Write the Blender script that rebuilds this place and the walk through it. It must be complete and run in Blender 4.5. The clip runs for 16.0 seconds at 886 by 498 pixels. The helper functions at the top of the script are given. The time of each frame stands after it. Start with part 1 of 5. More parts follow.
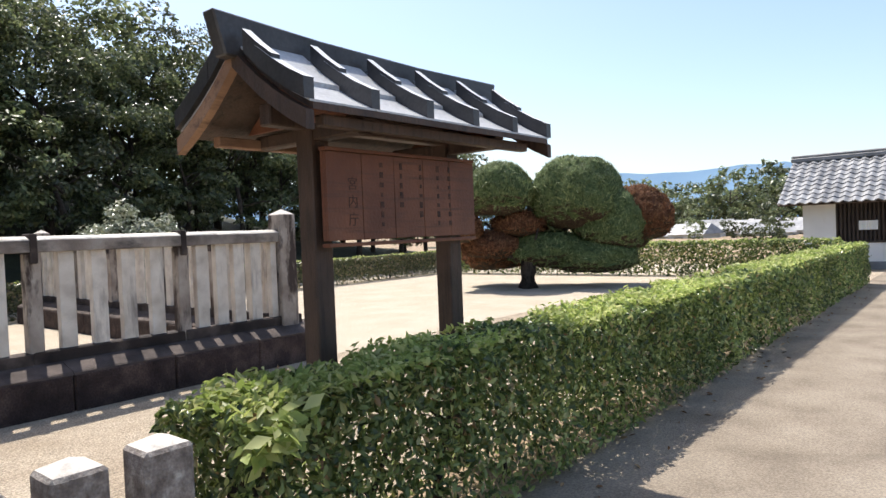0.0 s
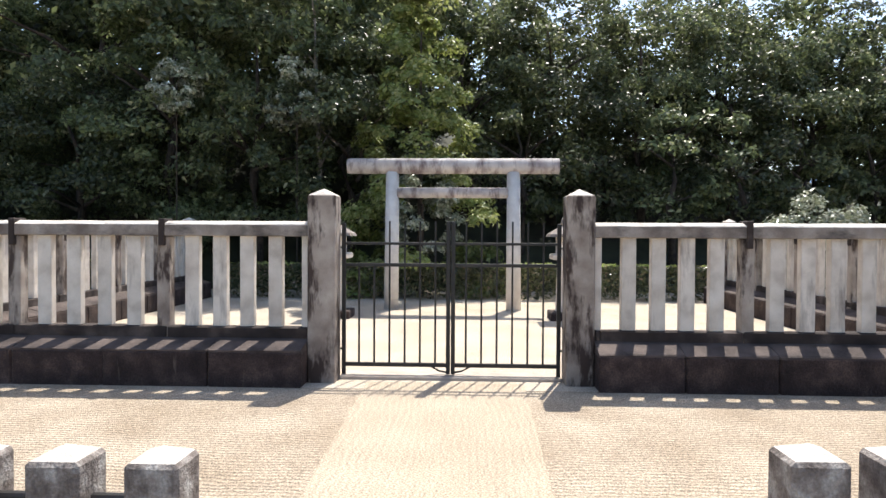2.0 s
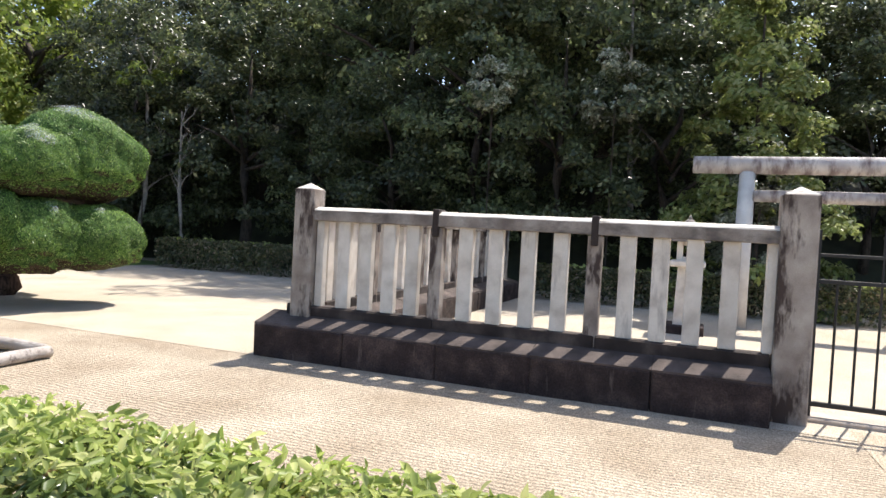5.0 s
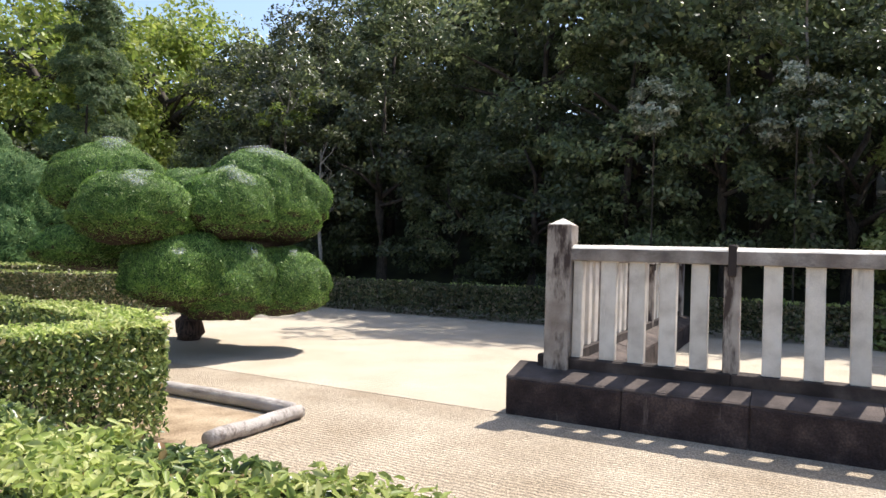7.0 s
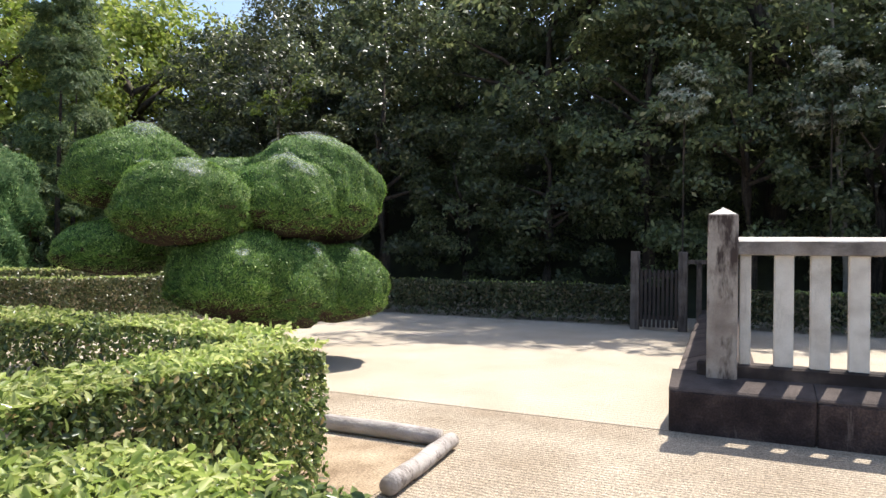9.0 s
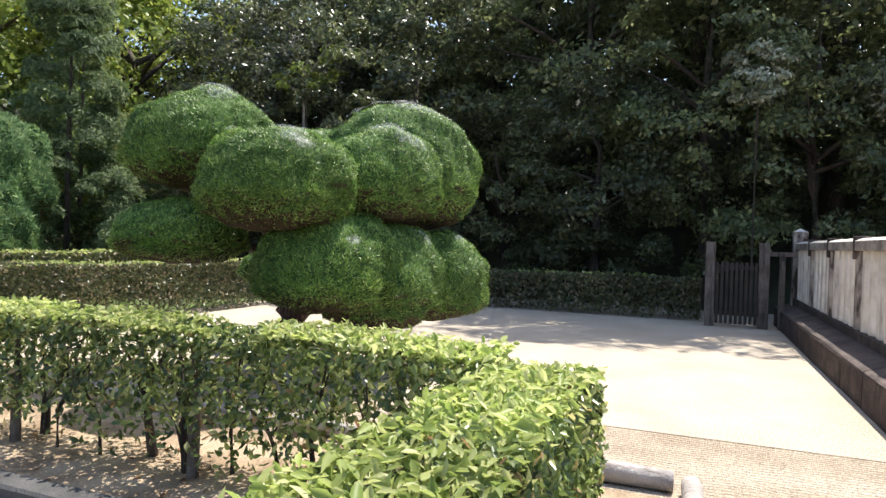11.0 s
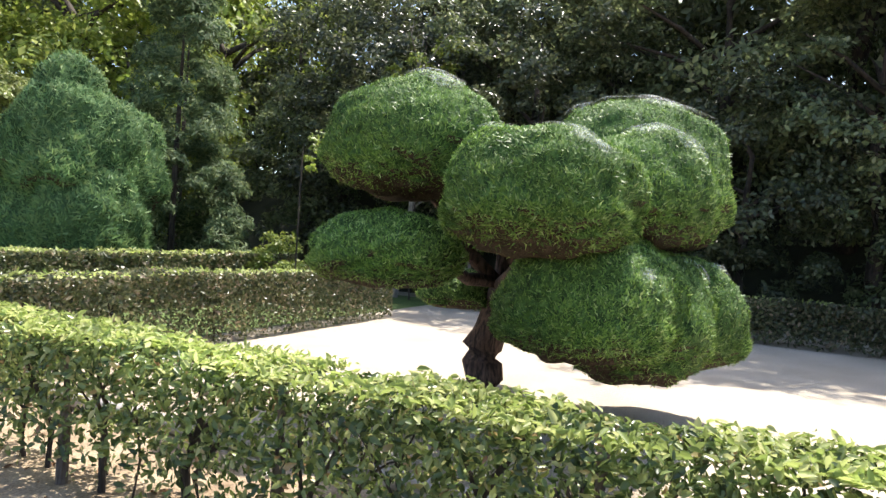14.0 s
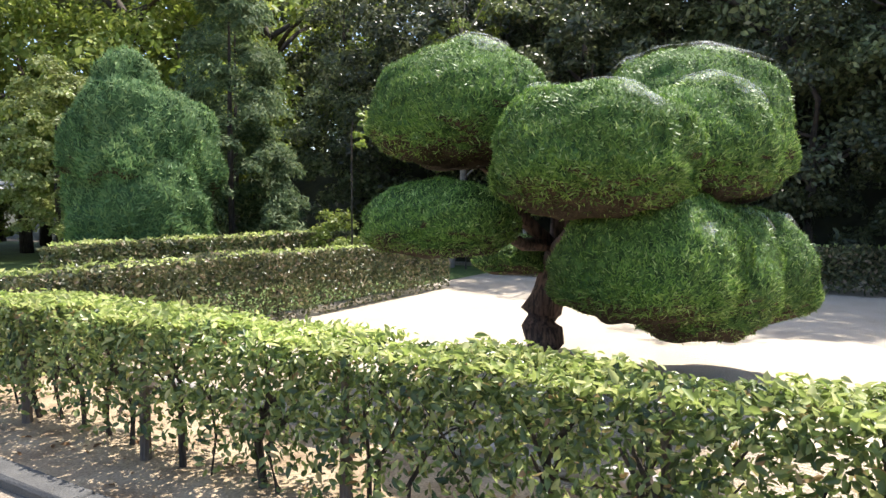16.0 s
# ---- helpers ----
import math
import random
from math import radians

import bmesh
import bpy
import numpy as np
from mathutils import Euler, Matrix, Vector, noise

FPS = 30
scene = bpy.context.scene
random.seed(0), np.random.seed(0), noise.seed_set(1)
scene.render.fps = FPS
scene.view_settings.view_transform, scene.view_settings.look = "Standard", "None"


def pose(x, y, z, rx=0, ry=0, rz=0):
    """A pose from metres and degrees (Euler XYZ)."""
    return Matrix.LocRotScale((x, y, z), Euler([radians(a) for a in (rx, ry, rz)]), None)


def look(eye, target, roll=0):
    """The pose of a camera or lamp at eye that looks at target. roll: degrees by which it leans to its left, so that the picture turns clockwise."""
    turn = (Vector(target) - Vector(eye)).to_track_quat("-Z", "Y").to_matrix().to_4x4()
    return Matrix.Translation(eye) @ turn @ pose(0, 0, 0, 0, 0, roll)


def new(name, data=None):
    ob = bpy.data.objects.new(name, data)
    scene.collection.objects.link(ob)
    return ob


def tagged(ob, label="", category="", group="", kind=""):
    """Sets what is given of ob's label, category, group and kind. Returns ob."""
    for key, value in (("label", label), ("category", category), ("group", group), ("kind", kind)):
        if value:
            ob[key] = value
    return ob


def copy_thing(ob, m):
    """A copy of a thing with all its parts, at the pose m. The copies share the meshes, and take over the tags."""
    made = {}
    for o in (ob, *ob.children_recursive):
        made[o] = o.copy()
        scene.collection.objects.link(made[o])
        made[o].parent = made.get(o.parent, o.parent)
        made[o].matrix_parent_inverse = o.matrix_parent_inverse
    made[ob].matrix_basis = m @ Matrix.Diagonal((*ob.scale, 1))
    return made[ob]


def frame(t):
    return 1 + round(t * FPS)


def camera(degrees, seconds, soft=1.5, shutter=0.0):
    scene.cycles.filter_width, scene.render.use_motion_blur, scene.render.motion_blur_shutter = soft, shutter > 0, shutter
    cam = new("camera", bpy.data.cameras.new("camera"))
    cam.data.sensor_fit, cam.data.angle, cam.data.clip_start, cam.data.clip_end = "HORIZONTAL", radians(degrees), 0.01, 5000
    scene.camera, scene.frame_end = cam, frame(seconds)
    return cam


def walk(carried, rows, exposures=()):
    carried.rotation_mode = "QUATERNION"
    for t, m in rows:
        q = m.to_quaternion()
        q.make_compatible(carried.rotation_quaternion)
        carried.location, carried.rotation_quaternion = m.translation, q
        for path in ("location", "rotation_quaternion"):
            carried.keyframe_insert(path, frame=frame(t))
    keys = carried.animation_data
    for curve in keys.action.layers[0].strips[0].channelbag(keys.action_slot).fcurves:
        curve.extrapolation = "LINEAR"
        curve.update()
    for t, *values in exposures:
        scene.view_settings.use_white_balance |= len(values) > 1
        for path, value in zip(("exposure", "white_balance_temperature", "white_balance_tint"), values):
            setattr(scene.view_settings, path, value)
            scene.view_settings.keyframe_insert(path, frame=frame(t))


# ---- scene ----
cam = camera(67.7, 16.0)
METRES, EYE, TILT, LEAN, TURN = 12.0, 1.5, 0.0, 0.0, 39.3
PATH = [
    (0, (0.131, 0.024, 1.498), (-1.14, 1.567, 1.447), -2.3),
    (0.5, (0.084, -0.062, 1.505), (-1.537, 1.11, 1.48), -2.2),
    (0.7, (0.076, -0.069, 1.475), (-1.674, 0.901, 1.466), -1.7),
    (1, (0.031, -0.16, 1.497), (-1.853, 0.511, 1.481), -1.2),
    (1.5, (-0.003, -0.252, 1.487), (-1.995, -0.07, 1.464), -0.2),
    (2, (-0.02, -0.42, 1.476), (-2.018, -0.503, 1.435), 0.3),
    (2.5, (-0.121, -0.63, 1.447), (-2.067, -1.087, 1.406), 0.7),
    (3, (-0.271, -0.88, 1.423), (-2.118, -1.644, 1.354), 2.1),
    (3.5, (-0.288, -1.255, 1.437), (-2.155, -1.967, 1.362), 3.3),
    (6, (-0.613, -3.609, 1.404), (-2.449, -4.402, 1.392), 3.1),
    (6.5, (-0.592, -4.109, 1.407), (-2.382, -5.0, 1.39), 2.6),
    (7, (-0.502, -4.586, 1.426), (-2.259, -5.541, 1.458), 1.9),
    (7.5, (-0.392, -5.049, 1.453), (-2.229, -5.837, 1.494), 1.4),
    (8, (-0.438, -5.578, 1.445), (-2.316, -6.265, 1.48), 1.3),
    (8.5, (-0.456, -6.06, 1.435), (-2.298, -6.837, 1.458), 1.2),
    (9, (-0.534, -6.516, 1.412), (-2.362, -7.328, 1.433), 0.9),
    (9.5, (-0.607, -7.008, 1.41), (-2.431, -7.829, 1.411), 1.4),
    (10, (-0.703, -7.495, 1.418), (-2.536, -8.295, 1.411), 1.4),
    (10.2, (-0.742, -7.66, 1.414), (-2.57, -8.472, 1.425), 1.7),
    (12.3, (-1.331, -9.538, 1.51), (-3.237, -10.132, 1.388), 1.5),
    (12.5, (-1.373, -9.711, 1.527), (-3.283, -10.29, 1.407), 1.5),
    (13, (-1.38, -10.084, 1.567), (-3.289, -10.673, 1.477), 1.4),
    (13.5, (-1.462, -10.329, 1.579), (-3.285, -11.152, 1.571), 1.3),
    (14, (-1.443, -10.634, 1.579), (-3.244, -11.503, 1.545), 3.8),
    (14.5, (-1.417, -10.842, 1.546), (-3.065, -11.972, 1.456), 6.4),
    (15, (-1.409, -10.796, 1.563), (-2.94, -12.079, 1.458), 6.0),
    (15.5, (-1.439, -10.68, 1.573), (-3.141, -11.726, 1.475), 2.5),
    (16, (-1.465, -10.621, 1.569), (-3.184, -11.634, 1.437), 0.1),
]
walk(cam, [(t, look(eye, target, roll)) for t, eye, target, roll in PATH],
     [(0, 0.78), (0.8, 0.82), (1.5, 0.93), (3.5, 1.05), (7, 0.97), (10, 1.05), (12.5, 1.35), (16, 1.45)])

# ---------- light ----------
SUN_FROM = Vector((-0.50, 0.16, 1.0)).normalized()
world = bpy.data.worlds.new("sky")
scene.world = world
world.use_nodes = True
wn = world.node_tree
sky = wn.nodes.new("ShaderNodeTexSky")
sky.sky_type = "NISHITA"
sky.sun_disc = False
sky.sun_elevation = math.asin(SUN_FROM.z)
sky.sun_rotation = math.atan2(SUN_FROM.x, SUN_FROM.y)
sky.air_density, sky.dust_density, sky.ozone_density = 1.0, 1.6, 1.0
wn.links.new(sky.outputs[0], wn.nodes["Background"].inputs[0])
wn.nodes["Background"].inputs[1].default_value = 0.13
sun = new("sun", bpy.data.lights.new("sun", "SUN"))
sun.data.energy, sun.data.angle, sun.data.color = 3.9, radians(0.55), (1.0, 0.95, 0.87)
sun.matrix_basis = Matrix.Translation((0, 0, 30)) @ SUN_FROM.to_track_quat("Z", "Y").to_matrix().to_4x4()


# ---------- materials ----------
def mat(name, stops, scale=6.0, rough=0.8, bump=0.15, bump_scale=60.0, metal=0.0, fine=None, rnd=0.0, stain=None, spec=0.5):
    """A noise-mottled surface: stops are colours from dark to light; fine adds a second, small grain; stain a dark streaked wear."""
    m = bpy.data.materials.new(name)
    m.use_nodes = True
    nt = m.node_tree
    n, l = nt.nodes, nt.links
    b = n["Principled BSDF"]
    tc = n.new("ShaderNodeTexCoord")
    src = tc.outputs["Object"]
    geo = n.new("ShaderNodeNewGeometry")
    n1 = n.new("ShaderNodeTexNoise")
    n1.inputs["Scale"].default_value, n1.inputs["Detail"].default_value = scale, 6
    l.new(geo.outputs["Position"], n1.inputs["Vector"])
    ramp = n.new("ShaderNodeValToRGB")
    e = ramp.color_ramp.elements
    while len(e) < len(stops):
        e.new(0.5)
    for i, c in enumerate(stops):
        e[i].position = 0.3 + 0.4 * i / max(1, len(stops) - 1)
        e[i].color = (*c, 1)
    l.new(n1.outputs["Fac"], ramp.inputs[0])
    col = ramp.outputs[0]
    if fine:
        n2 = n.new("ShaderNodeTexNoise")
        n2.inputs["Scale"].default_value, n2.inputs["Detail"].default_value = fine[0], 4
        l.new(geo.outputs["Position"], n2.inputs["Vector"])
        mr = n.new("ShaderNodeMapRange")
        mr.inputs[1].default_value, mr.inputs[2].default_value = 0.3, 0.7
        mr.inputs[3].default_value, mr.inputs[4].default_value = 1 - fine[1], 1 + fine[1]
        l.new(n2.outputs["Fac"], mr.inputs[0])
        mx = n.new("ShaderNodeVectorMath")
        mx.operation = "SCALE"
        l.new(col, mx.inputs[0])
        l.new(mr.outputs[0], mx.inputs["Scale"])
        col = mx.outputs[0]
    if stain:
        mp = n.new("ShaderNodeMapping")
        mp.inputs["Scale"].default_value = stain[1]
        l.new(geo.outputs["Position"], mp.inputs[0])
        n3 = n.new("ShaderNodeTexNoise")
        n3.inputs["Scale"].default_value, n3.inputs["Detail"].default_value, n3.inputs["Roughness"].default_value = 1.0, 5, 0.65
        l.new(mp.outputs[0], n3.inputs["Vector"])
        mr = n.new("ShaderNodeMapRange")
        mr.inputs[1].default_value, mr.inputs[2].default_value = stain[2]
        mr.clamp = True
        l.new(n3.outputs["Fac"], mr.inputs[0])
        mx = n.new("ShaderNodeMix")
        mx.data_type = "RGBA"
        l.new(mr.outputs[0], mx.inputs["Factor"])
        l.new(col, mx.inputs["A"])
        mx.inputs["B"].default_value = (*stain[0], 1)
        col = mx.outputs["Result"]
    if rnd:
        oi = n.new("ShaderNodeObjectInfo")
        mr = n.new("ShaderNodeMapRange")
        mr.inputs[3].default_value, mr.inputs[4].default_value = 1 - rnd, 1 + rnd
        l.new(oi.outputs["Random"], mr.inputs[0])
        mx = n.new("ShaderNodeVectorMath")
        mx.operation = "SCALE"
        l.new(col, mx.inputs[0])
        l.new(mr.outputs[0], mx.inputs["Scale"])
        col = mx.outputs[0]
    l.new(col, b.inputs["Base Color"])
    b.inputs["Roughness"].default_value, b.inputs["Metallic"].default_value = rough, metal
    b.inputs["Specular IOR Level"].default_value = spec
    if bump:
        nb = n.new("ShaderNodeTexNoise")
        nb.inputs["Scale"].default_value, nb.inputs["Detail"].default_value = bump_scale, 5
        l.new(geo.outputs["Position"], nb.inputs["Vector"])
        bp = n.new("ShaderNodeBump")
        bp.inputs["Strength"].default_value, bp.inputs["Distance"].default_value = bump, 0.02
        l.new(nb.outputs["Fac"], bp.inputs["Height"])
        l.new(bp.outputs[0], b.inputs["Normal"])
    return m


def leaf_mat(name, stops, rough=0.45, through_light=0.35, spec=0.5, tree_vary=0.0):
    """Leaves: each one its own tint, part of the light shining through."""
    m = bpy.data.materials.new(name)
    m.use_nodes = True
    n, l = m.node_tree.nodes, m.node_tree.links
    b, out = n["Principled BSDF"], n["Material Output"]
    geo = n.new("ShaderNodeNewGeometry")
    ramp = n.new("ShaderNodeValToRGB")
    e = ramp.color_ramp.elements
    while len(e) < len(stops):
        e.new(0.5)
    for i, (p, c) in enumerate(stops):
        e[i].position, e[i].color = p, (*c, 1)
    l.new(geo.outputs["Random Per Island"], ramp.inputs[0])
    col = ramp.outputs[0]
    big = n.new("ShaderNodeTexNoise")
    big.inputs["Scale"].default_value, big.inputs["Detail"].default_value = 0.9, 2
    l.new(geo.outputs["Position"], big.inputs["Vector"])
    mr = n.new("ShaderNodeMapRange")
    mr.inputs[1].default_value, mr.inputs[2].default_value = 0.3, 0.7
    mr.inputs[3].default_value, mr.inputs[4].default_value = 0.72, 1.28
    l.new(big.outputs["Fac"], mr.inputs[0])
    val = mr.outputs[0]
    if tree_vary:
        oi = n.new("ShaderNodeObjectInfo")
        m2 = n.new("ShaderNodeMapRange")
        m2.inputs[3].default_value, m2.inputs[4].default_value = 1 - tree_vary, 1 + tree_vary
        l.new(oi.outputs["Random"], m2.inputs[0])
        mu = n.new("ShaderNodeMath")
        mu.operation = "MULTIPLY"
        l.new(val, mu.inputs[0])
        l.new(m2.outputs[0], mu.inputs[1])
        val = mu.outputs[0]
    sc = n.new("ShaderNodeVectorMath")
    sc.operation = "SCALE"
    l.new(col, sc.inputs[0])
    l.new(val, sc.inputs["Scale"])
    l.new(sc.outputs[0], b.inputs["Base Color"])
    b.inputs["Roughness"].default_value = rough
    b.inputs["Specular IOR Level"].default_value = spec
    tr = n.new("ShaderNodeBsdfTranslucent")
    l.new(sc.outputs[0], tr.inputs[0])
    mix = n.new("ShaderNodeMixShader")
    mix.inputs[0].default_value = through_light
    l.new(b.outputs[0], mix.inputs[1])
    l.new(tr.outputs[0], mix.inputs[2])
    l.new(mix.outputs[0], out.inputs[0])
    return m


def raked(name, stops, axis, pitch, strength):
    """Sand or fine gravel with rake lines along one axis."""
    m = mat(name, stops, 1.2, 0.95, 0, fine=(75, 0.5), spec=0.2)
    n, l = m.node_tree.nodes, m.node_tree.links
    geo = n.new("ShaderNodeNewGeometry")
    dist = n.new("ShaderNodeTexNoise")
    dist.inputs["Scale"].default_value, dist.inputs["Detail"].default_value = 3.0, 3
    l.new(geo.outputs["Position"], dist.inputs["Vector"])
    sx = n.new("ShaderNodeSeparateXYZ")
    l.new(geo.outputs["Position"], sx.inputs[0])
    wob = n.new("ShaderNodeMath")
    wob.operation = "MULTIPLY_ADD"
    wob.inputs[1].default_value = 0.13
    l.new(dist.outputs["Fac"], wob.inputs[0])
    l.new(sx.outputs[axis], wob.inputs[2])
    ang = n.new("ShaderNodeMath")
    ang.operation = "MULTIPLY"
    ang.inputs[1].default_value = 2 * math.pi / pitch
    l.new(wob.outputs[0], ang.inputs[0])
    si = n.new("ShaderNodeMath")
    si.operation = "SINE"
    l.new(ang.outputs[0], si.inputs[0])
    gr = n.new("ShaderNodeTexNoise")
    gr.inputs["Scale"].default_value, gr.inputs["Detail"].default_value = 90, 4
    l.new(geo.outputs["Position"], gr.inputs["Vector"])
    ad = n.new("ShaderNodeMath")
    ad.operation = "MULTIPLY_ADD"
    ad.inputs[1].default_value = 4.0
    l.new(gr.outputs["Fac"], ad.inputs[0])
    l.new(si.outputs[0], ad.inputs[2])
    bp = n.new("ShaderNodeBump")
    bp.inputs["Strength"].default_value, bp.inputs["Distance"].default_value = strength, 0.006
    l.new(ad.outputs[0], bp.inputs["Height"])
    l.new(bp.outputs[0], n["Principled BSDF"].inputs["Normal"])
    return m


GRAVEL = raked("raked gravel", [(0.36, 0.285, 0.205), (0.43, 0.35, 0.262), (0.52, 0.435, 0.335)], 0, 0.05, 0.9)
LANE = raked("raked lane", [(0.40, 0.325, 0.24), (0.48, 0.395, 0.30)], 1, 0.06, 0.6)
WHITE_SAND = raked("pale sand", [(0.42, 0.35, 0.265), (0.50, 0.43, 0.345)], 0, 0.09, 0.35)
PATH_TOP = mat("packed path", [(0.18, 0.145, 0.11), (0.25, 0.205, 0.158), (0.30, 0.25, 0.195)], 1.6, 0.9, 0.45, 120, fine=(70, 0.3), spec=0.25)
SOIL = mat("dry soil", [(0.20, 0.14, 0.09), (0.34, 0.255, 0.17), (0.44, 0.345, 0.24)], 3.0, 0.95, 0.6, 45, fine=(60, 0.3), spec=0.15)
HUMUS = mat("forest floor", [(0.02, 0.022, 0.012), (0.05, 0.05, 0.025)], 2.0, 0.95, 0.6, 20)
GRASSY = mat("grass", [(0.06, 0.10, 0.02), (0.12, 0.17, 0.04)], 1.5, 0.9, 0.6, 50, fine=(70, 0.3))
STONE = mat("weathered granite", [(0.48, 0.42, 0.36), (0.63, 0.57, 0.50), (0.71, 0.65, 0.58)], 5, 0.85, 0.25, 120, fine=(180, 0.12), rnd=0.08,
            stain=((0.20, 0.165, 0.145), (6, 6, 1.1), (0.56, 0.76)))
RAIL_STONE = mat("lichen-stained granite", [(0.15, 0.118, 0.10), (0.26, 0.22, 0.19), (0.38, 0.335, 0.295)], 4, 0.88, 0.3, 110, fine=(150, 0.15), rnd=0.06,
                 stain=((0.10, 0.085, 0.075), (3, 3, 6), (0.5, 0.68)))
POST_STONE = mat("stained granite post", [(0.20, 0.158, 0.132), (0.32, 0.27, 0.23), (0.43, 0.375, 0.325)], 4, 0.88, 0.3, 110, fine=(160, 0.15), rnd=0.06,
                 stain=((0.05, 0.033, 0.027), (5, 5, 1.5), (0.48, 0.58)))
PLINTH_STONE = mat("dark mossy stone", [(0.018, 0.010, 0.009), (0.038, 0.023, 0.020), (0.085, 0.056, 0.047)], 5, 0.9, 0.9, 35, fine=(60, 0.4), rnd=0.15,
                   stain=((0.20, 0.155, 0.13), (9, 9, 1.0), (0.63, 0.76)))
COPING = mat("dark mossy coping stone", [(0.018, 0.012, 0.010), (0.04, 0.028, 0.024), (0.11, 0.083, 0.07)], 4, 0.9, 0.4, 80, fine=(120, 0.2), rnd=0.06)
# Slab toned apart from the blocks to carry the ledge's sunlit look in colour.
LEDGE = mat("sunlit-toned ledge stone", [(0.035, 0.024, 0.021), (0.12, 0.09, 0.078)], 4, 0.9, 0.4, 80, fine=(120, 0.2), rnd=0.08)
SILL_STONE = mat("sandy worn granite", [(0.36, 0.30, 0.25), (0.48, 0.41, 0.35)], 5, 0.88, 0.3, 110, fine=(150, 0.15))
STAKE_WOOD = mat("brown-grey weathered stake", [(0.10, 0.075, 0.06), (0.20, 0.16, 0.135)], 6, 0.92, 0.6, 40, stain=((0.05, 0.036, 0.03), (20, 20, 2.5), (0.5, 0.66)))
BOLLARD = mat("lichen-spotted stone", [(0.11, 0.085, 0.072), (0.24, 0.205, 0.18), (0.46, 0.43, 0.39)], 14, 0.92, 0.5, 90, fine=(120, 0.25), rnd=0.08,
              stain=((0.09, 0.07, 0.06), (9, 9, 4), (0.48, 0.68)))
TORII = mat("pale cypress", [(0.55, 0.51, 0.48), (0.68, 0.65, 0.61)], 5, 0.7, 0.15, 90, fine=(120, 0.08))
TORII_TOP = mat("weather-streaked pale log", [(0.30, 0.25, 0.24), (0.50, 0.45, 0.42), (0.60, 0.55, 0.51)], 4, 0.8, 0.25, 90,
                stain=((0.16, 0.12, 0.115), (1.5, 6, 2.5), (0.48, 0.66)))
IRON = mat("black painted iron", [(0.012, 0.012, 0.012), (0.03, 0.027, 0.025)], 10, 0.5, 0.1, 120, spec=0.4)
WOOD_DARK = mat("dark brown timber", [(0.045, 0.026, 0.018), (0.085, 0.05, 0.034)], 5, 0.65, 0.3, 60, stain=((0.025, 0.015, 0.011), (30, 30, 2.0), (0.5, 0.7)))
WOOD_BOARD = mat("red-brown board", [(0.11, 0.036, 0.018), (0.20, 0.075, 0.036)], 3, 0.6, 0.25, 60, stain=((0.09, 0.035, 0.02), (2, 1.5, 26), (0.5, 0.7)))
WOOD_SUNLIT = mat("sunlit brown timber", [(0.22, 0.12, 0.07), (0.34, 0.20, 0.12)], 5, 0.7, 0.3, 60, stain=((0.12, 0.065, 0.04), (20, 3, 20), (0.5, 0.7)))
ROOF_SHEET = mat("pale grey copper sheet", [(0.38, 0.38, 0.39), (0.52, 0.52, 0.53)], 3, 0.42, 0.12, 30, fine=(60, 0.15))
# Sunlight on the batten tops is put into this pale colour.
BATTEN_TOP = mat("sunlit-toned batten top", [(0.62, 0.62, 0.62), (0.74, 0.74, 0.73)], 3, 0.5, 0.1, 30)
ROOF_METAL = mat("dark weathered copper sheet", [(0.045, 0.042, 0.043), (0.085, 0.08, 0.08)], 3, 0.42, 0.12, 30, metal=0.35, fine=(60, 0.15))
INK = mat("faded ink", [(0.025, 0.013, 0.01), (0.09, 0.04, 0.024)], 30, 0.8, 0)
LOG = mat("grey weathered log", [(0.32, 0.28, 0.25), (0.50, 0.45, 0.41)], 4, 0.9, 0.5, 40, stain=((0.12, 0.09, 0.075), (14, 2.5, 14), (0.5, 0.68)))
BARK = mat("rough bark", [(0.035, 0.026, 0.02), (0.09, 0.068, 0.052)], 8, 0.95, 0.9, 28, stain=((0.02, 0.015, 0.012), (22, 22, 2.5), (0.48, 0.62)))
BARK_RED = mat("peeling red-brown bark", [(0.07, 0.04, 0.032), (0.17, 0.105, 0.08)], 8, 0.95, 0.9, 26, stain=((0.03, 0.019, 0.015), (26, 26, 2.5), (0.46, 0.6)))
BARK_PALE = mat("pale bark", [(0.16, 0.14, 0.12), (0.30, 0.27, 0.24)], 8, 0.9, 0.5, 40)
PLASTER = mat("white plaster", [(0.70, 0.70, 0.70), (0.80, 0.80, 0.80)], 1.2, 0.85, 0.08, 60, stain=((0.55, 0.54, 0.52), (2, 2, 0.4), (0.58, 0.8)))
TILE = mat("grey roof tile", [(0.20, 0.20, 0.21), (0.34, 0.335, 0.335)], 3, 0.5, 0.1, 60, rnd=0.22, fine=(30, 0.12))
DOOR_WOOD = mat("dark plank door", [(0.03, 0.02, 0.016), (0.06, 0.042, 0.034)], 4, 0.75, 0.2, 60)
BASE_STONE = mat("grey foundation", [(0.16, 0.16, 0.17), (0.25, 0.25, 0.26)], 3, 0.9, 0.3, 60)
CONCRETE = mat("concrete", [(0.05, 0.048, 0.046), (0.11, 0.105, 0.10)], 4, 0.9, 0.4, 80, fine=(90, 0.2))
SIGN_WHITE = mat("white sign sheet", [(0.74, 0.74, 0.72), (0.80, 0.80, 0.78)], 3, 0.4, 0)
RED_PAINT = mat("red paint", [(0.55, 0.05, 0.06), (0.62, 0.08, 0.08)], 20, 0.5, 0)
PAPER = mat("white paper", [(0.72, 0.72, 0.70), (0.78, 0.78, 0.76)], 8, 0.7, 0)
# Blue of the distant haze is put straight into the colour.
HILL_FAR = mat("hazy mountain woods", [(0.14, 0.24, 0.36), (0.18, 0.29, 0.41)], 0.01, 1.0, 0)

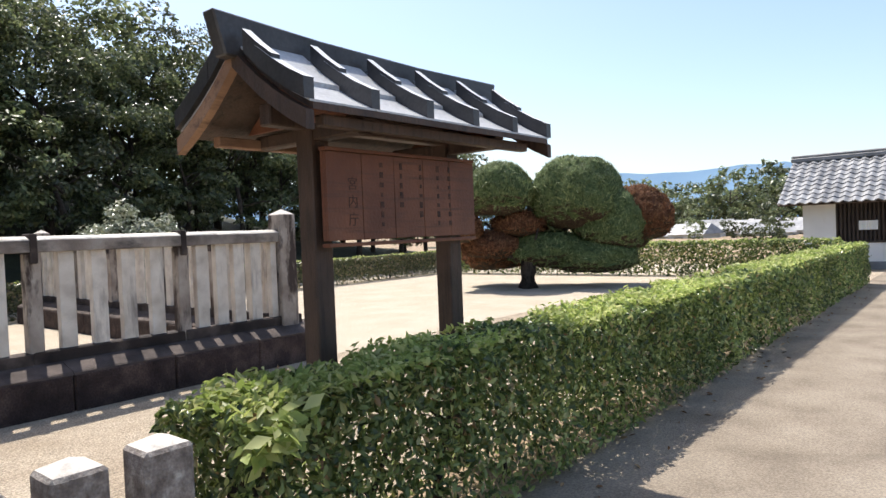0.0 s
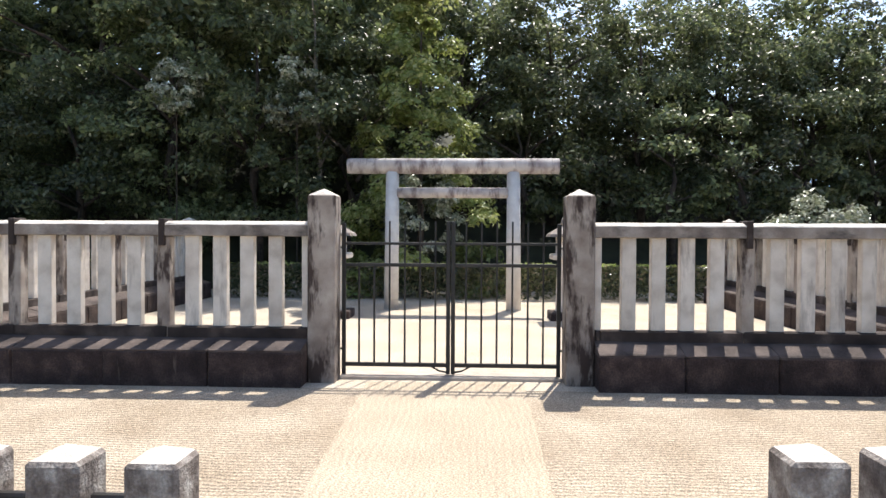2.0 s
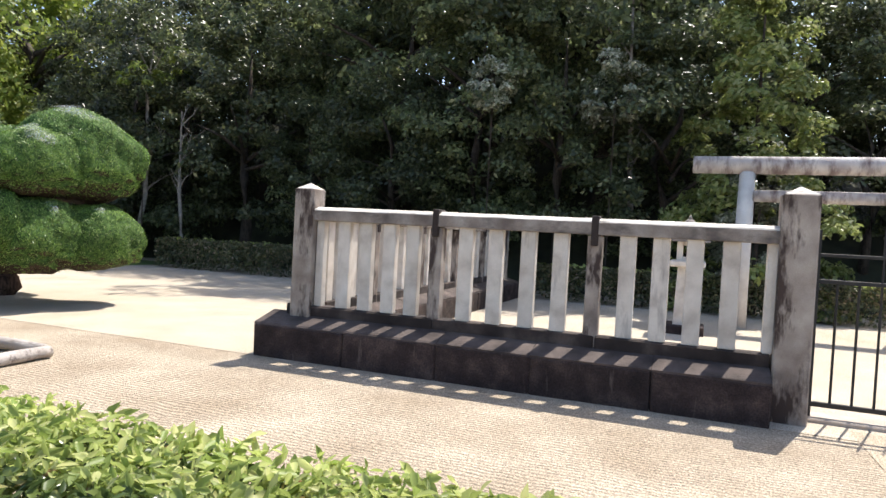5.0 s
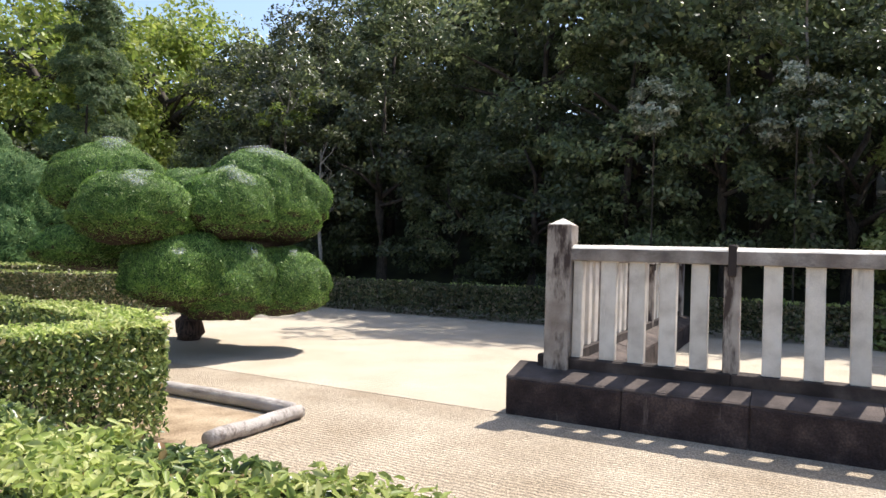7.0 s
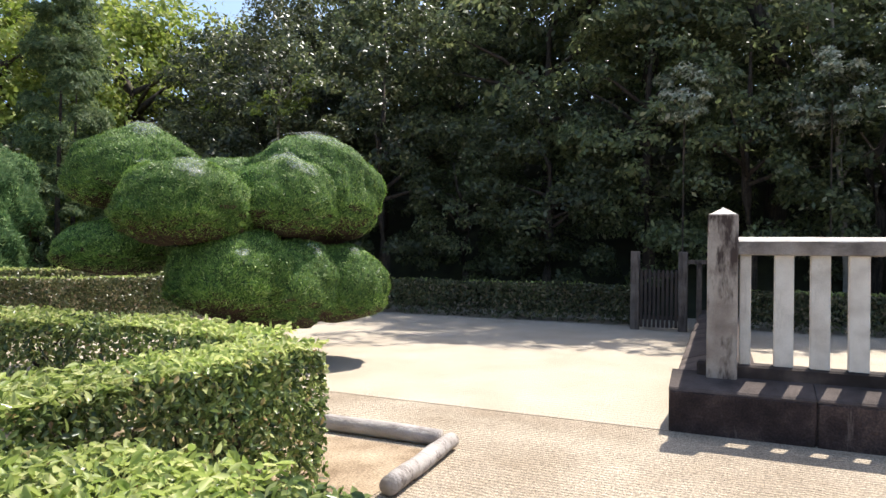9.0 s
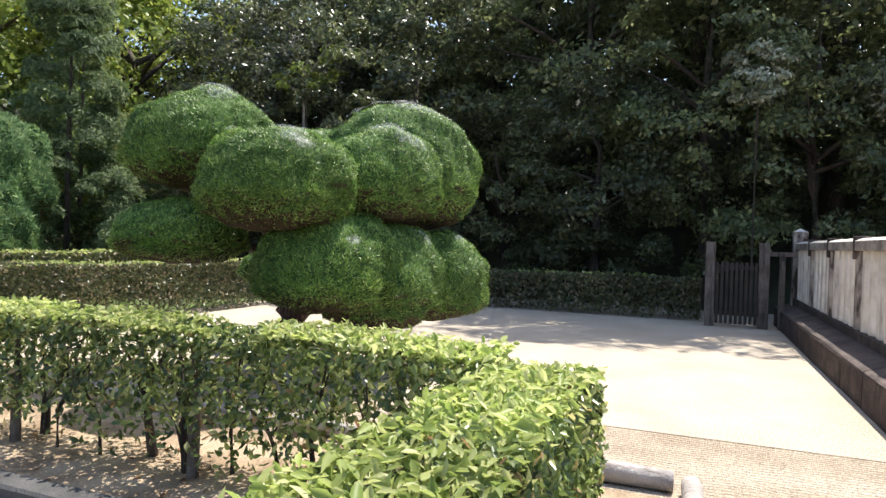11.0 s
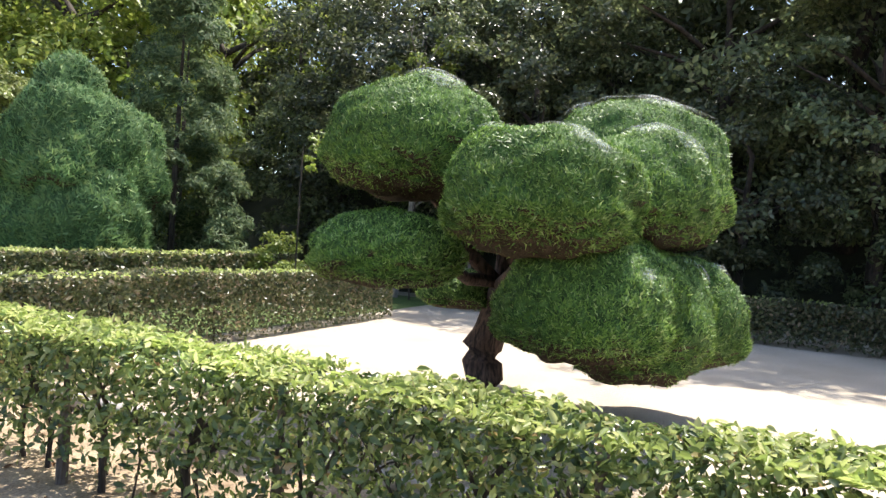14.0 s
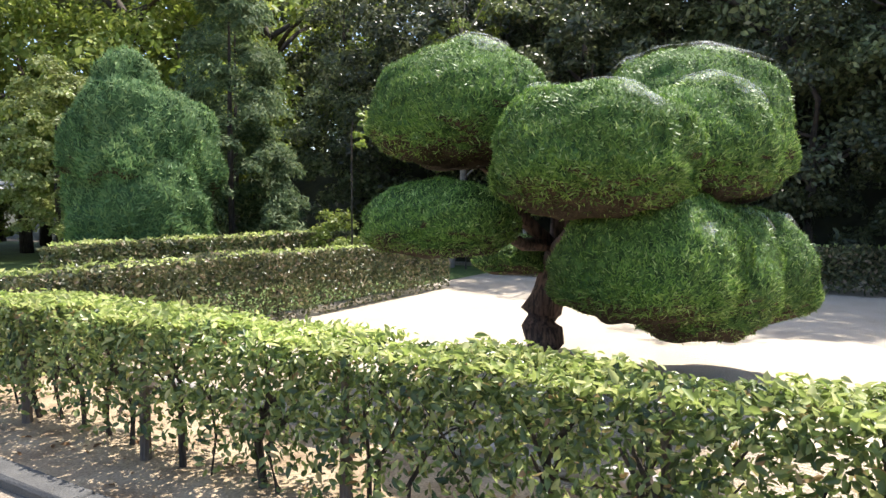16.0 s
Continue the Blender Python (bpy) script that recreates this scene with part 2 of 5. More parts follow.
HEDGE_LEAF = leaf_mat("hedge leaf", [(0.0, (0.045, 0.073, 0.024)), (0.4, (0.135, 0.19, 0.055)), (0.8, (0.32, 0.385, 0.12)), (0.94, (0.55, 0.56, 0.24)), (1.0, (0.36, 0.20, 0.10))], 0.30, 0.45, 0.6)
SHOOT_LEAF = leaf_mat("young hedge shoot", [(0.0, (0.24, 0.32, 0.075)), (0.6, (0.44, 0.50, 0.15)), (1.0, (0.65, 0.65, 0.30))], 0.45, 0.5, 0.35)
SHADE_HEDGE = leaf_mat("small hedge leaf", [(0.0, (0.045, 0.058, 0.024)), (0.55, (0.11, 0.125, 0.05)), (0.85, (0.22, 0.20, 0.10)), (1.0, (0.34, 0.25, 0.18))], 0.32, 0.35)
FOREST_LEAF = leaf_mat("evergreen leaf", [(0.0, (0.055, 0.07, 0.035)), (0.5, (0.115, 0.142, 0.064)), (0.9, (0.19, 0.215, 0.093)), (1.0, (0.30, 0.30, 0.18))], 0.32, 0.5, 0.5, 0.5)
BRIGHT_LEAF = leaf_mat("yellow-green leaf", [(0.0, (0.14, 0.20, 0.035)), (0.6, (0.25, 0.31, 0.06)), (1.0, (0.38, 0.40, 0.10))], 0.45, 0.5, 0.4, 0.15)
OLIVE_LEAF = leaf_mat("olive-green leaf", [(0.0, (0.15, 0.20, 0.055)), (0.6, (0.27, 0.31, 0.09)), (1.0, (0.42, 0.43, 0.20))], 0.42, 0.45, 0.5, 0.15)
CONIFER_LEAF = leaf_mat("conifer spray", [(0.0, (0.08, 0.155, 0.06)), (0.6, (0.16, 0.26, 0.10)), (1.0, (0.26, 0.35, 0.14))], 0.6, 0.42, 0.3, 0.2)
# Darker copy of the conifer spray: shade at the wood edge put into the colour.
SHADED_CONIFER = leaf_mat("shaded conifer spray", [(0.0, (0.06, 0.095, 0.045)), (0.6, (0.12, 0.17, 0.075)), (1.0, (0.21, 0.25, 0.11))], 0.6, 0.42, 0.3, 0.2)
SILVER_LEAF = leaf_mat("pale glossy leaf", [(0.0, (0.14, 0.17, 0.09)), (0.6, (0.32, 0.34, 0.24)), (1.0, (0.55, 0.55, 0.45))], 0.28, 0.3, 0.7)
JUNIPER = leaf_mat("juniper sprig", [(0.0, (0.065, 0.125, 0.024)), (0.5, (0.145, 0.255, 0.046)), (0.86, (0.25, 0.375, 0.08)), (1.0, (0.42, 0.50, 0.20))], 0.45, 0.35, 0.4)
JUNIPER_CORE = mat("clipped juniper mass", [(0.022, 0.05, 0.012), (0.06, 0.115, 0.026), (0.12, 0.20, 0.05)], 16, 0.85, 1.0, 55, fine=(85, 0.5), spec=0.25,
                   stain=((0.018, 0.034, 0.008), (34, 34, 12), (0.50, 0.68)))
# Conifer core darker than its sprays: inner shade is in the colour.
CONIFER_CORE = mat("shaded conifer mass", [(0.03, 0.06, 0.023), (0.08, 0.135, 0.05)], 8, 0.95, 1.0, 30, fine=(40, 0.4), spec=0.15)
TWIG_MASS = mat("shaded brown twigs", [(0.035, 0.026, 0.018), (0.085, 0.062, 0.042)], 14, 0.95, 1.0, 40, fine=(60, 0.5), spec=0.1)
RUSTY_CORE = mat("rusty juniper mass", [(0.06, 0.028, 0.016), (0.16, 0.075, 0.04)], 12, 0.95, 1.0, 40, fine=(60, 0.4), spec=0.1)
JUNIPER_OLD = leaf_mat("grey-olive juniper sprig", [(0.0, (0.07, 0.10, 0.04)), (0.55, (0.15, 0.19, 0.075)), (1.0, (0.26, 0.29, 0.13))], 0.6, 0.25, 0.3)
OLD_CORE = mat("grey-olive juniper mass", [(0.035, 0.055, 0.02), (0.085, 0.115, 0.045), (0.14, 0.17, 0.07)], 12, 0.9, 1.0, 45, fine=(70, 0.5), spec=0.15)
JUNIPER_DEAD = leaf_mat("rusty juniper sprig", [(0.0, (0.12, 0.05, 0.025)), (0.7, (0.22, 0.10, 0.05)), (1.0, (0.28, 0.16, 0.08))], 0.7, 0.25, 0.2)


# ---------- shape helpers ----------
def mesh_of(bm, name, materials, smooth=False):
    me = bpy.data.meshes.new(name)
    bm.normal_update()
    bm.to_mesh(me)
    bm.free()
    for m in (materials if isinstance(materials, (list, tuple)) else [materials]):
        me.materials.append(m)
    if smooth:
        me.polygons.foreach_set("use_smooth", [True] * len(me.polygons))
    return me


def part(name, bm, material, parent=None, label="", smooth=False):
    me = bm if isinstance(bm, bpy.types.Mesh) else mesh_of(bm, name, material, smooth)
    ob = new(name, me)
    ob.parent = parent
    if label:
        tagged(ob, label)
    return ob


def empty(name, label, category, at=(0, 0, 0), rz=0, group="", kind=""):
    ob = tagged(new(name), label, category, group, kind)
    ob.matrix_basis = pose(*at, 0, 0, rz)
    return ob


def box(bm, x0, x1, y0, y1, z0, z1, bevel=0.0, worn=0.0):
    b = bmesh.new()
    bmesh.ops.create_cube(b, size=1, matrix=Matrix.Translation(((x0 + x1) / 2, (y0 + y1) / 2, (z0 + z1) / 2)) @ Matrix.Diagonal((x1 - x0, y1 - y0, z1 - z0, 1)))
    if bevel:
        bmesh.ops.bevel(b, geom=list(b.edges), offset=bevel, segments=1, affect="EDGES")
    if worn:
        for v in b.verts:
            v.co += Vector((random.uniform(-worn, worn), random.uniform(-worn, worn), random.uniform(-worn, worn)))
    join(bm, b)
    return bm


def join(bm, b, m=None):
    if m is not None:
        b.transform(m)
    t = bpy.data.meshes.new("t")
    b.to_mesh(t)
    b.free()
    bm.from_mesh(t)
    bpy.data.meshes.remove(t)
    return bm


def rod(bm, p, q, r0, r1=None, seg=10, caps=True):
    r1 = r0 if r1 is None else r1
    p, q = Vector(p), Vector(q)
    b = bmesh.new()
    d = q - p
    bmesh.ops.create_cone(b, cap_ends=caps, segments=seg, radius1=r0, radius2=r1, depth=d.length)
    return join(bm, b, Matrix.Translation((p + q) / 2) @ d.to_track_quat("Z", "Y").to_matrix().to_4x4())


def tube(bm, pts, radii, seg=8, knob=0.0):
    """A tapered limb along a bent line."""
    rings = []
    for i, p in enumerate(pts):
        p = Vector(p)
        d = (Vector(pts[min(i + 1, len(pts) - 1)]) - Vector(pts[max(i - 1, 0)])).normalized()
        q = d.to_track_quat("Z", "Y").to_matrix()
        ring = []
        for k in range(seg):
            a = 2 * math.pi * k / seg
            r = radii[i] * (1 + knob * noise.noise(Vector((p.x * 3 + math.cos(a) * 1.5, p.y * 3 + math.sin(a) * 1.5, p.z * 4))))
            ring.append(bm.verts.new(p + q @ Vector((r * math.cos(a), r * math.sin(a), 0))))
        rings.append(ring)
    for a, b in zip(rings, rings[1:]):
        for k in range(seg):
            bm.faces.new((a[k], a[(k + 1) % seg], b[(k + 1) % seg], b[k]))
    bm.faces.new(rings[0][::-1])
    bm.faces.new(rings[-1])
    return bm


def sheet(name, poly, z, material, label, sub=0):
    bm = bmesh.new()
    bm.faces.new([bm.verts.new((x, y, z)) for x, y in poly])
    ob = part(name, bm, material)
    return tagged(ob, label, name, kind="structure")


def leaves(name, pos, nrm, size, material, aspect=0.45, lean=0.5, up=0.0, fold=0.12, full=False):
    """One mesh of folded pointed leaves at pos, facing roughly along nrm; lean: how far they tilt at random."""
    rs = np.random.RandomState(len(pos) + int(abs(pos[0, 0]) * 100))
    k = len(pos)
    n = nrm + rs.normal(0, lean, (k, 3))
    n /= np.linalg.norm(n, axis=1)[:, None] + 1e-9
    d = rs.normal(0, 1, (k, 3))
    d[:, 2] += up
    d -= n * (d * n).sum(1)[:, None]
    d /= np.linalg.norm(d, axis=1)[:, None] + 1e-9
    s = np.cross(n, d)
    ln = (size * rs.uniform(0.6, 1.25, k))[:, None]
    base, tip = pos - d * ln * 0.5, pos + d * ln * 0.5
    mid = pos + d * ln * 0.05 - n * ln * fold
    w = ln * aspect * 0.5
    v = np.stack([base, mid + s * w + n * ln * fold * 1.6, tip, mid - s * w + n * ln * fold * 1.6], 1).reshape(-1, 3)
    i = np.arange(k)[:, None] * 4
    f = np.concatenate([i + [[0, 1, 2]], i + [[0, 2, 3]]], 1).reshape(-1, 3)
    if full:
        lift = n * ln * fold
        tip = tip - n * ln * 0.10
        q = lambda a, b, c: base + d * ln * a + s * w * b + lift * c
        v = np.stack([base, q(0.28, 0.95, 0.7), q(0.62, 0.8, 0.6), tip, q(0.62, -0.8, 0.6), q(0.28, -0.95, 0.7)], 1).reshape(-1, 3)
        i = np.arange(k)[:, None] * 6
        f = np.concatenate([i + [[0, 1, 2, 3]], i + [[0, 3, 4, 5]]], 1).reshape(-1, 4)
    me = bpy.data.meshes.new(name)
    me.vertices.add(len(v))
    me.vertices.foreach_set("co", v.astype(np.float32).ravel())
    me.loops.add(f.size)
    me.loops.foreach_set("vertex_index", f.astype(np.int32).ravel())
    me.polygons.add(len(f))
    me.polygons.foreach_set("loop_start", np.arange(0, f.size, f.shape[1], dtype=np.int32))
    me.update(calc_edges=True)
    me.materials.append(material)
    return me


def on_ball(rs, k):
    p = rs.normal(0, 1, (k, 3))
    return p / np.linalg.norm(p, axis=1)[:, None]


# ---------- ground ----------
tagged(part("ground", box(bmesh.new(), -1500, 1500, -1500, 1500, -2.0, -0.02), SOIL), "dry brown earth reaching to the horizon", "ground", kind="structure")
sheet("gravel_court", [(-6.3, -26), (-1.2, -26), (-1.2, 24), (-6.3, 24)], -0.004, GRAVEL, "beige raked gravel forecourt in front of the fence")
sheet("sand_court", [(-19, -26), (-6.3, -26), (-6.3, 24), (-19, 24)], 0.0, WHITE_SAND, "pale sunlit sand court around the enclosure")
sheet("raked_lane", [(-6.6, -1.45), (-1.9, -1.32), (-1.9, 0.02), (-6.6, 0.12)], 0.001, LANE, "lighter raked lane leading to the iron gate")
sheet("path", [(-1.45, -9.35), (-3.3, -9.35), (-3.3, -40), (12, -40), (12, 60), (-1.94, 60), (-1.94, 0.9), (-1.45, 0.9)], 0.004, PATH_TOP, "tan packed footpath beside the hedges")
sheet("hedge_bed", [(-1.45, -2.0), (-2.35, -2.0), (-2.35, -8.45), (-4.9, -8.45), (-4.9, -17.3), (-3.3, -17.3), (-3.3, -9.35), (-1.45, -9.35)], 0.002, SOIL, "bare brown soil bed under the hedge")
sheet("hedge_bed", [(-1.95, 1.1), (-1.95, 17.2), (-2.55, 17.2), (-2.55, 1.1)], 0.002, SOIL, "bare brown soil bed under the long hedge")
sheet("grass", [(-16.5, -17.5), (-4.4, -17.5), (-4.4, -60), (-16.5, -60)], 0.006, GRASSY, "rough grass beyond the clipped hedges")


def kerb():
    k = empty("kerb", "low dark concrete kerb along the path", "kerb", kind="structure")
    y = -9.4
    while y > -17.6:
        part("kerb_stone", box(bmesh.new(), -3.46, -3.29, y - 0.897, y, -0.04, 0.07, 0.018, 0.004), CONCRETE, k)
        y -= 0.9


kerb()


def hill_fade(y):
    return max(0.0, min(1.0, (30 - y) / 20)) * (0.35 + 0.65 * max(0.0, min(1.0, (y + 40) / 15)))


def hill():
    """The wooded slope behind the court."""
    bm = bmesh.new()
    rows = []
    for i in range(30):
        x = -17.5 - i * 2.2
        row = []
        for j in range(60):
            y = -90 + j * 2.4
            z = -0.05 + hill_fade(y) * min(1.0, i / 7) ** 0.8 * (6.0 + 3.0 * max(0.0, min(1.0, -y / 6))) + 0.25 * noise.noise(Vector((x * 0.3, y * 0.3, 0))) * min(1, i / 3)
            row.append(bm.verts.new((x, y, z)))
        rows.append(row)
    for a, b in zip(rows, rows[1:]):
        for j in range(len(a) - 1):
            bm.faces.new((a[j], a[j + 1], b[j + 1], b[j]))
    return tagged(part("hillside", bm, HUMUS, smooth=True), "dark leaf-littered wooded hillside", "ground", kind="structure")


hill()


# ---------- stone fence ----------
def cap_post(name, w, z0, z1, rise, material, label, at, group):
    bm = bmesh.new()
    h = w / 2
    ring = lambda s, z: [bm.verts.new((sx * s, sy * s, z)) for sx, sy in ((-1, -1), (1, -1), (1, 1), (-1, 1))]
    rings = [ring(h, z0), ring(h, z1 - 0.012), ring(h - 0.012, z1)]
    for a, b in zip(rings, rings[1:]):
        for k in range(4):
            bm.faces.new((a[k], a[(k + 1) % 4], b[(k + 1) % 4], b[k]))
    top = bm.verts.new((0, 0, z1 + rise))
    # Pale stone on the cap faces: their sunlit look put into the colour.
    for k in range(4):
        bm.faces.new((rings[-1][k], rings[-1][(k + 1) % 4], top)).material_index = 1
    bm.faces.new(rings[0][::-1])
    bmesh.ops.bevel(bm, geom=[e for e in bm.edges if abs(e.verts[0].co.z - e.verts[1].co.z) > 0.3], offset=0.012, segments=1, affect="EDGES")
    ob = tagged(part(name, bm, [material, STONE]), label, "post", group)
    ob.matrix_basis = pose(*at)
    return ob


def sunlit_top(bm):
    """Upper faces take the paler second material: sunlight put into the colour."""
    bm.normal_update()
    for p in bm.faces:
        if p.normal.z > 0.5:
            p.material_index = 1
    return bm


def rail_beam(x0, x1):
    """A stone rail with a low ridged top and eased edges."""
    bm, prof = bmesh.new(), ((-0.082, 1.46), (-0.09, 1.468), (-0.09, 1.572), (-0.08, 1.584), (0.0, 1.612), (0.08, 1.584), (0.09, 1.572), (0.09, 1.468), (0.082, 1.46))
    n = max(2, int((x1 - x0) / 0.2))
    rows = []
    for k in range(n + 1):
        x = x0 + (x1 - x0) * k / n
        rows.append([bm.verts.new((x, y + random.uniform(-0.002, 0.002), z + random.uniform(-0.002, 0.002))) for y, z in prof])
    for a, b in zip(rows, rows[1:]):
        for j in range(len(prof)):
            q = (j + 1) % len(prof)
            bm.faces.new((a[j], b[j], b[q], a[q]))
    bm.faces.new(rows[0]), bm.faces.new(rows[-1][::-1])
    bmesh.ops.recalc_face_normals(bm, faces=list(bm.faces))
    return bm


def fence_run(at, rz, stops, label):
    """Rail, intermediate posts and pales along local x; stops are the ends and the joints."""
    f = empty("stone_fence", label, "fence", at, rz, "stone fence runs")
    pale_me = mesh_of(box(bmesh.new(), -0.072, 0.072, -0.045, 0.045, 0.54, 1.47, 0.008), "pale", STONE)
    half_me = mesh_of(box(bmesh.new(), -0.045, 0.045, -0.045, 0.045, 0.54, 1.47, 0.008), "half_pale", STONE)
    bm = box(bmesh.new(), -0.065, 0.065, -0.075, 0.06, 0.39, 1.455, 0.012)
    post_me = mesh_of(bm, "fence_post", POST_STONE)
    tenon_me = mesh_of(box(bmesh.new(), -0.032, 0.032, -0.099, 0.099, 1.36, 1.634, 0.008), "tenon", COPING)
    for i, (a, b) in enumerate(zip(stops, stops[1:])):
        # Pale stone on the ridge puts the sunlit rail top into the colour.
        part("rail", sunlit_top(rail_beam(a + 0.004, b - 0.004)), [RAIL_STONE, STONE], f)
        lo, hi = (a + (0.20 if i == 0 else 0.0)), (b - (0.20 if i == len(stops) - 2 else 0.0))
        for k in range(4):
            p = part("pale", pale_me, None, f)
            p.location = (lo + (hi - lo) * (k + 1) / 5 + random.uniform(-0.006, 0.006), random.uniform(-0.004, 0.004), 0)
            p.rotation_euler = (0, 0, random.uniform(-0.03, 0.03))
        if i:
            part("fence_post", post_me, None, f).location = (a, 0, 0)
            part("tenon", tenon_me, None, f).location = (a, 0, 0)
    for e in (stops[0] + 0.175, stops[-1] - 0.175):
        part("half_pale", half_me, None, f).location = (e, 0, 0)
    return f


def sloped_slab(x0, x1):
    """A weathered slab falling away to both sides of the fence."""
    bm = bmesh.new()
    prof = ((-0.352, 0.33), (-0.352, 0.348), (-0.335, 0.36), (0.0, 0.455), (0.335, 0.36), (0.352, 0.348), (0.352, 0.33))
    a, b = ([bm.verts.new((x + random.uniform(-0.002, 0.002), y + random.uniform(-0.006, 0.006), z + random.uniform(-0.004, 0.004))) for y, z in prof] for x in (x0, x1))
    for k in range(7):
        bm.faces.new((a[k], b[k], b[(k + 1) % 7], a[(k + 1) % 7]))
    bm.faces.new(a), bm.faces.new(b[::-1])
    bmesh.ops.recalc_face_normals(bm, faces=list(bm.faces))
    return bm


def plinth(at, rz, length, label, ends=(0, 0)):
    """Two-step stone footing along local x, front towards -y: block course below, narrow coping above."""
    f = empty("stone_plinth", label, "plinth", at, rz, "stone plinths")
    x = -ends[0]
    while x < length + ends[1] - 0.05:
        x1 = min(x + random.uniform(0.85, 1.1), length + ends[1])
        if length + ends[1] - x1 < 0.3:
            x1 = length + ends[1]
        part("stone_block", box(bmesh.new(), x + 0.003, x1 - 0.003, -0.36, 0.36, -0.05, 0.338, 0.016, 0.004), PLINTH_STONE, f)
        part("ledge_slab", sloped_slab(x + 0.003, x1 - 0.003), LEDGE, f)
        x = x1
    x, stop = -ends[0] + (0.2 if ends[0] else 0.004), length + ends[1] - (0.2 if ends[1] else 0.004)
    while x < stop - 0.05:
        x1 = min(x + random.uniform(1.2, 1.6), stop)
        part("coping_stone", box(bmesh.new(), x + 0.002, x1 - 0.002, -0.075, 0.075, 0.37, 0.545, 0.014, 0.006), COPING, f)
        x = x1
    return f


FX = -6.66
GL, GR, CL, CR = -1.90, 0.66, -6.62, 5.12
cap_post("gate_post", 0.28, -0.05, 1.875, 0.07, POST_STONE, "tall square granite gate post with dark water stains", (FX, GL, 0), "gate posts")
cap_post("gate_post", 0.28, -0.05, 1.875, 0.07, POST_STONE, "tall square granite gate post with dark water stains", (FX, GR, 0), "gate posts")
for cx, cy in ((FX, CL), (FX, CR), (-14.86, -6.84), (-14.6, 5.18)):
    cap_post("corner_post", 0.24, 0.36, 1.80, 0.065, POST_STONE, "square granite corner post standing on the plinth", (cx, cy, 0), "corner posts")
fence_run((FX, GL, 0), -90, [0.0, 1.64, 3.20, 4.72], "pale granite fence with square pales under a stained rail")
fence_run((FX, CR, 0), -90, [0.0, 1.36, 2.82, 4.46], "pale granite fence with square pales under a stained rail")
fence_run((FX, CL - 0.03, 0), 181.3, [0.0, 1.64, 3.28, 4.92, 6.56, 8.2], "granite side fence running back along the enclosure")
fence_run((-14.6, CR + 0.03, 0), 0, [0.0, 1.59, 3.18, 4.77, 6.36, 7.94], "granite side fence running back along the enclosure")
plinth((FX, GL - 0.145, 0), -90, 4.575, "dark stained two-step stone footing under the fence", (0, 0.4))
plinth((FX, CR, 0), -90, 4.315, "dark stained two-step stone footing under the fence", (0.4, 0))
plinth((FX - 0.365, CL - 0.04, 0), 181.3, 7.83, "dark stone footing under the side fence", (0, 0.4))
plinth((-14.6, CR + 0.03, 0), 0, 7.57, "dark stone footing under the side fence", (0.4, 0))


def iron_gate():
    gx = -6.80
    tagged(part("gate_sill", box(bmesh.new(), gx - 0.2, gx + 0.1, GL + 0.145, GR - 0.145, -0.03, 0.035, 0.01, 0.002), SILL_STONE), "pale stone sill under the iron gate", "sill", kind="structure")
    y0, y1 = GL + 0.175, GR - 0.175
    ym = (y0 + y1) / 2
    for lo, hi, left in ((y0, ym, True), (ym, y1, False)):
        g = empty("iron_gate", "black iron bar gate leaf, closed, with spiked bars", "gate", (gx, lo, 0), 90, "gate leaves")
        w = hi - lo
        for z, r in ((0.14, 0.02), (1.17, 0.018), (1.39, 0.014)):
            part("gate_rail", box(bmesh.new(), 0.012, w - 0.012, -r, r, z - r, z + r, 0.003), IRON, g)
        for i in range(1, 7):
            x = w * i / 7
            tall = (i >= 3) if left else True
            part("gate_bar", rod(bmesh.new(), (x, 0, 0.14), (x, 0, 1.62 if tall else 1.17), 0.011, 0.011 if not tall else 0.009, 8), IRON, g)
        hx, mx = (0.0, w) if left else (w, 0.0)
        part("hinge_stile", box(bmesh.new(), hx - 0.02, hx + 0.02, -0.02, 0.02, 0.03, 1.60, 0.004), IRON, g)
        s = -1 if left else 1
        a, b = sorted((mx + s * 0.004, mx + s * 0.046))
        part("meeting_stile", box(bmesh.new(), a, b, -0.028, 0.028, 0.05, 1.62, 0.004), IRON, g)
        part("foot_brace", tube(bmesh.new(), [(mx + s * 0.22, 0.03, 0.13), (mx + s * 0.12, 0.05, 0.07), (mx + s * 0.02, 0.05, 0.05)], [0.01] * 3, 6), IRON, g)
        for z in (0.3, 1.35):
            part("hinge", rod(bmesh.new(), (hx, 0, z), (hx - 0.075 * (1 if left else -1), 0, z), 0.012, None, 8), IRON, g)


iron_gate()


# ---------- inside the enclosure ----------
def torii():
    t = empty("torii", "plain pale shrine gateway of round logs", "torii", (-13.19, -0.78, 0))
    for y in (-1.222, 1.222):
        part("pillar", rod(bmesh.new(), (0, y * 1.0, -0.05), (0, y * 0.985, 2.74), 0.15, 0.13, 24), TORII, t, smooth=False)
    part("top_beam", rod(bmesh.new(), (0, -2.1, 2.855), (0, 2.1, 2.855), 0.155, None, 24), TORII_TOP, t, "weather-streaked round top beam")
    part("tie_beam", rod(bmesh.new(), (0, -1.1, 2.325), (0, 1.1, 2.325), 0.105, None, 20), TORII_TOP, t)
    for o in t.children:
        o.data.polygons.foreach_set("use_smooth", [len(p.vertices) == 4 for p in o.data.polygons])


torii()


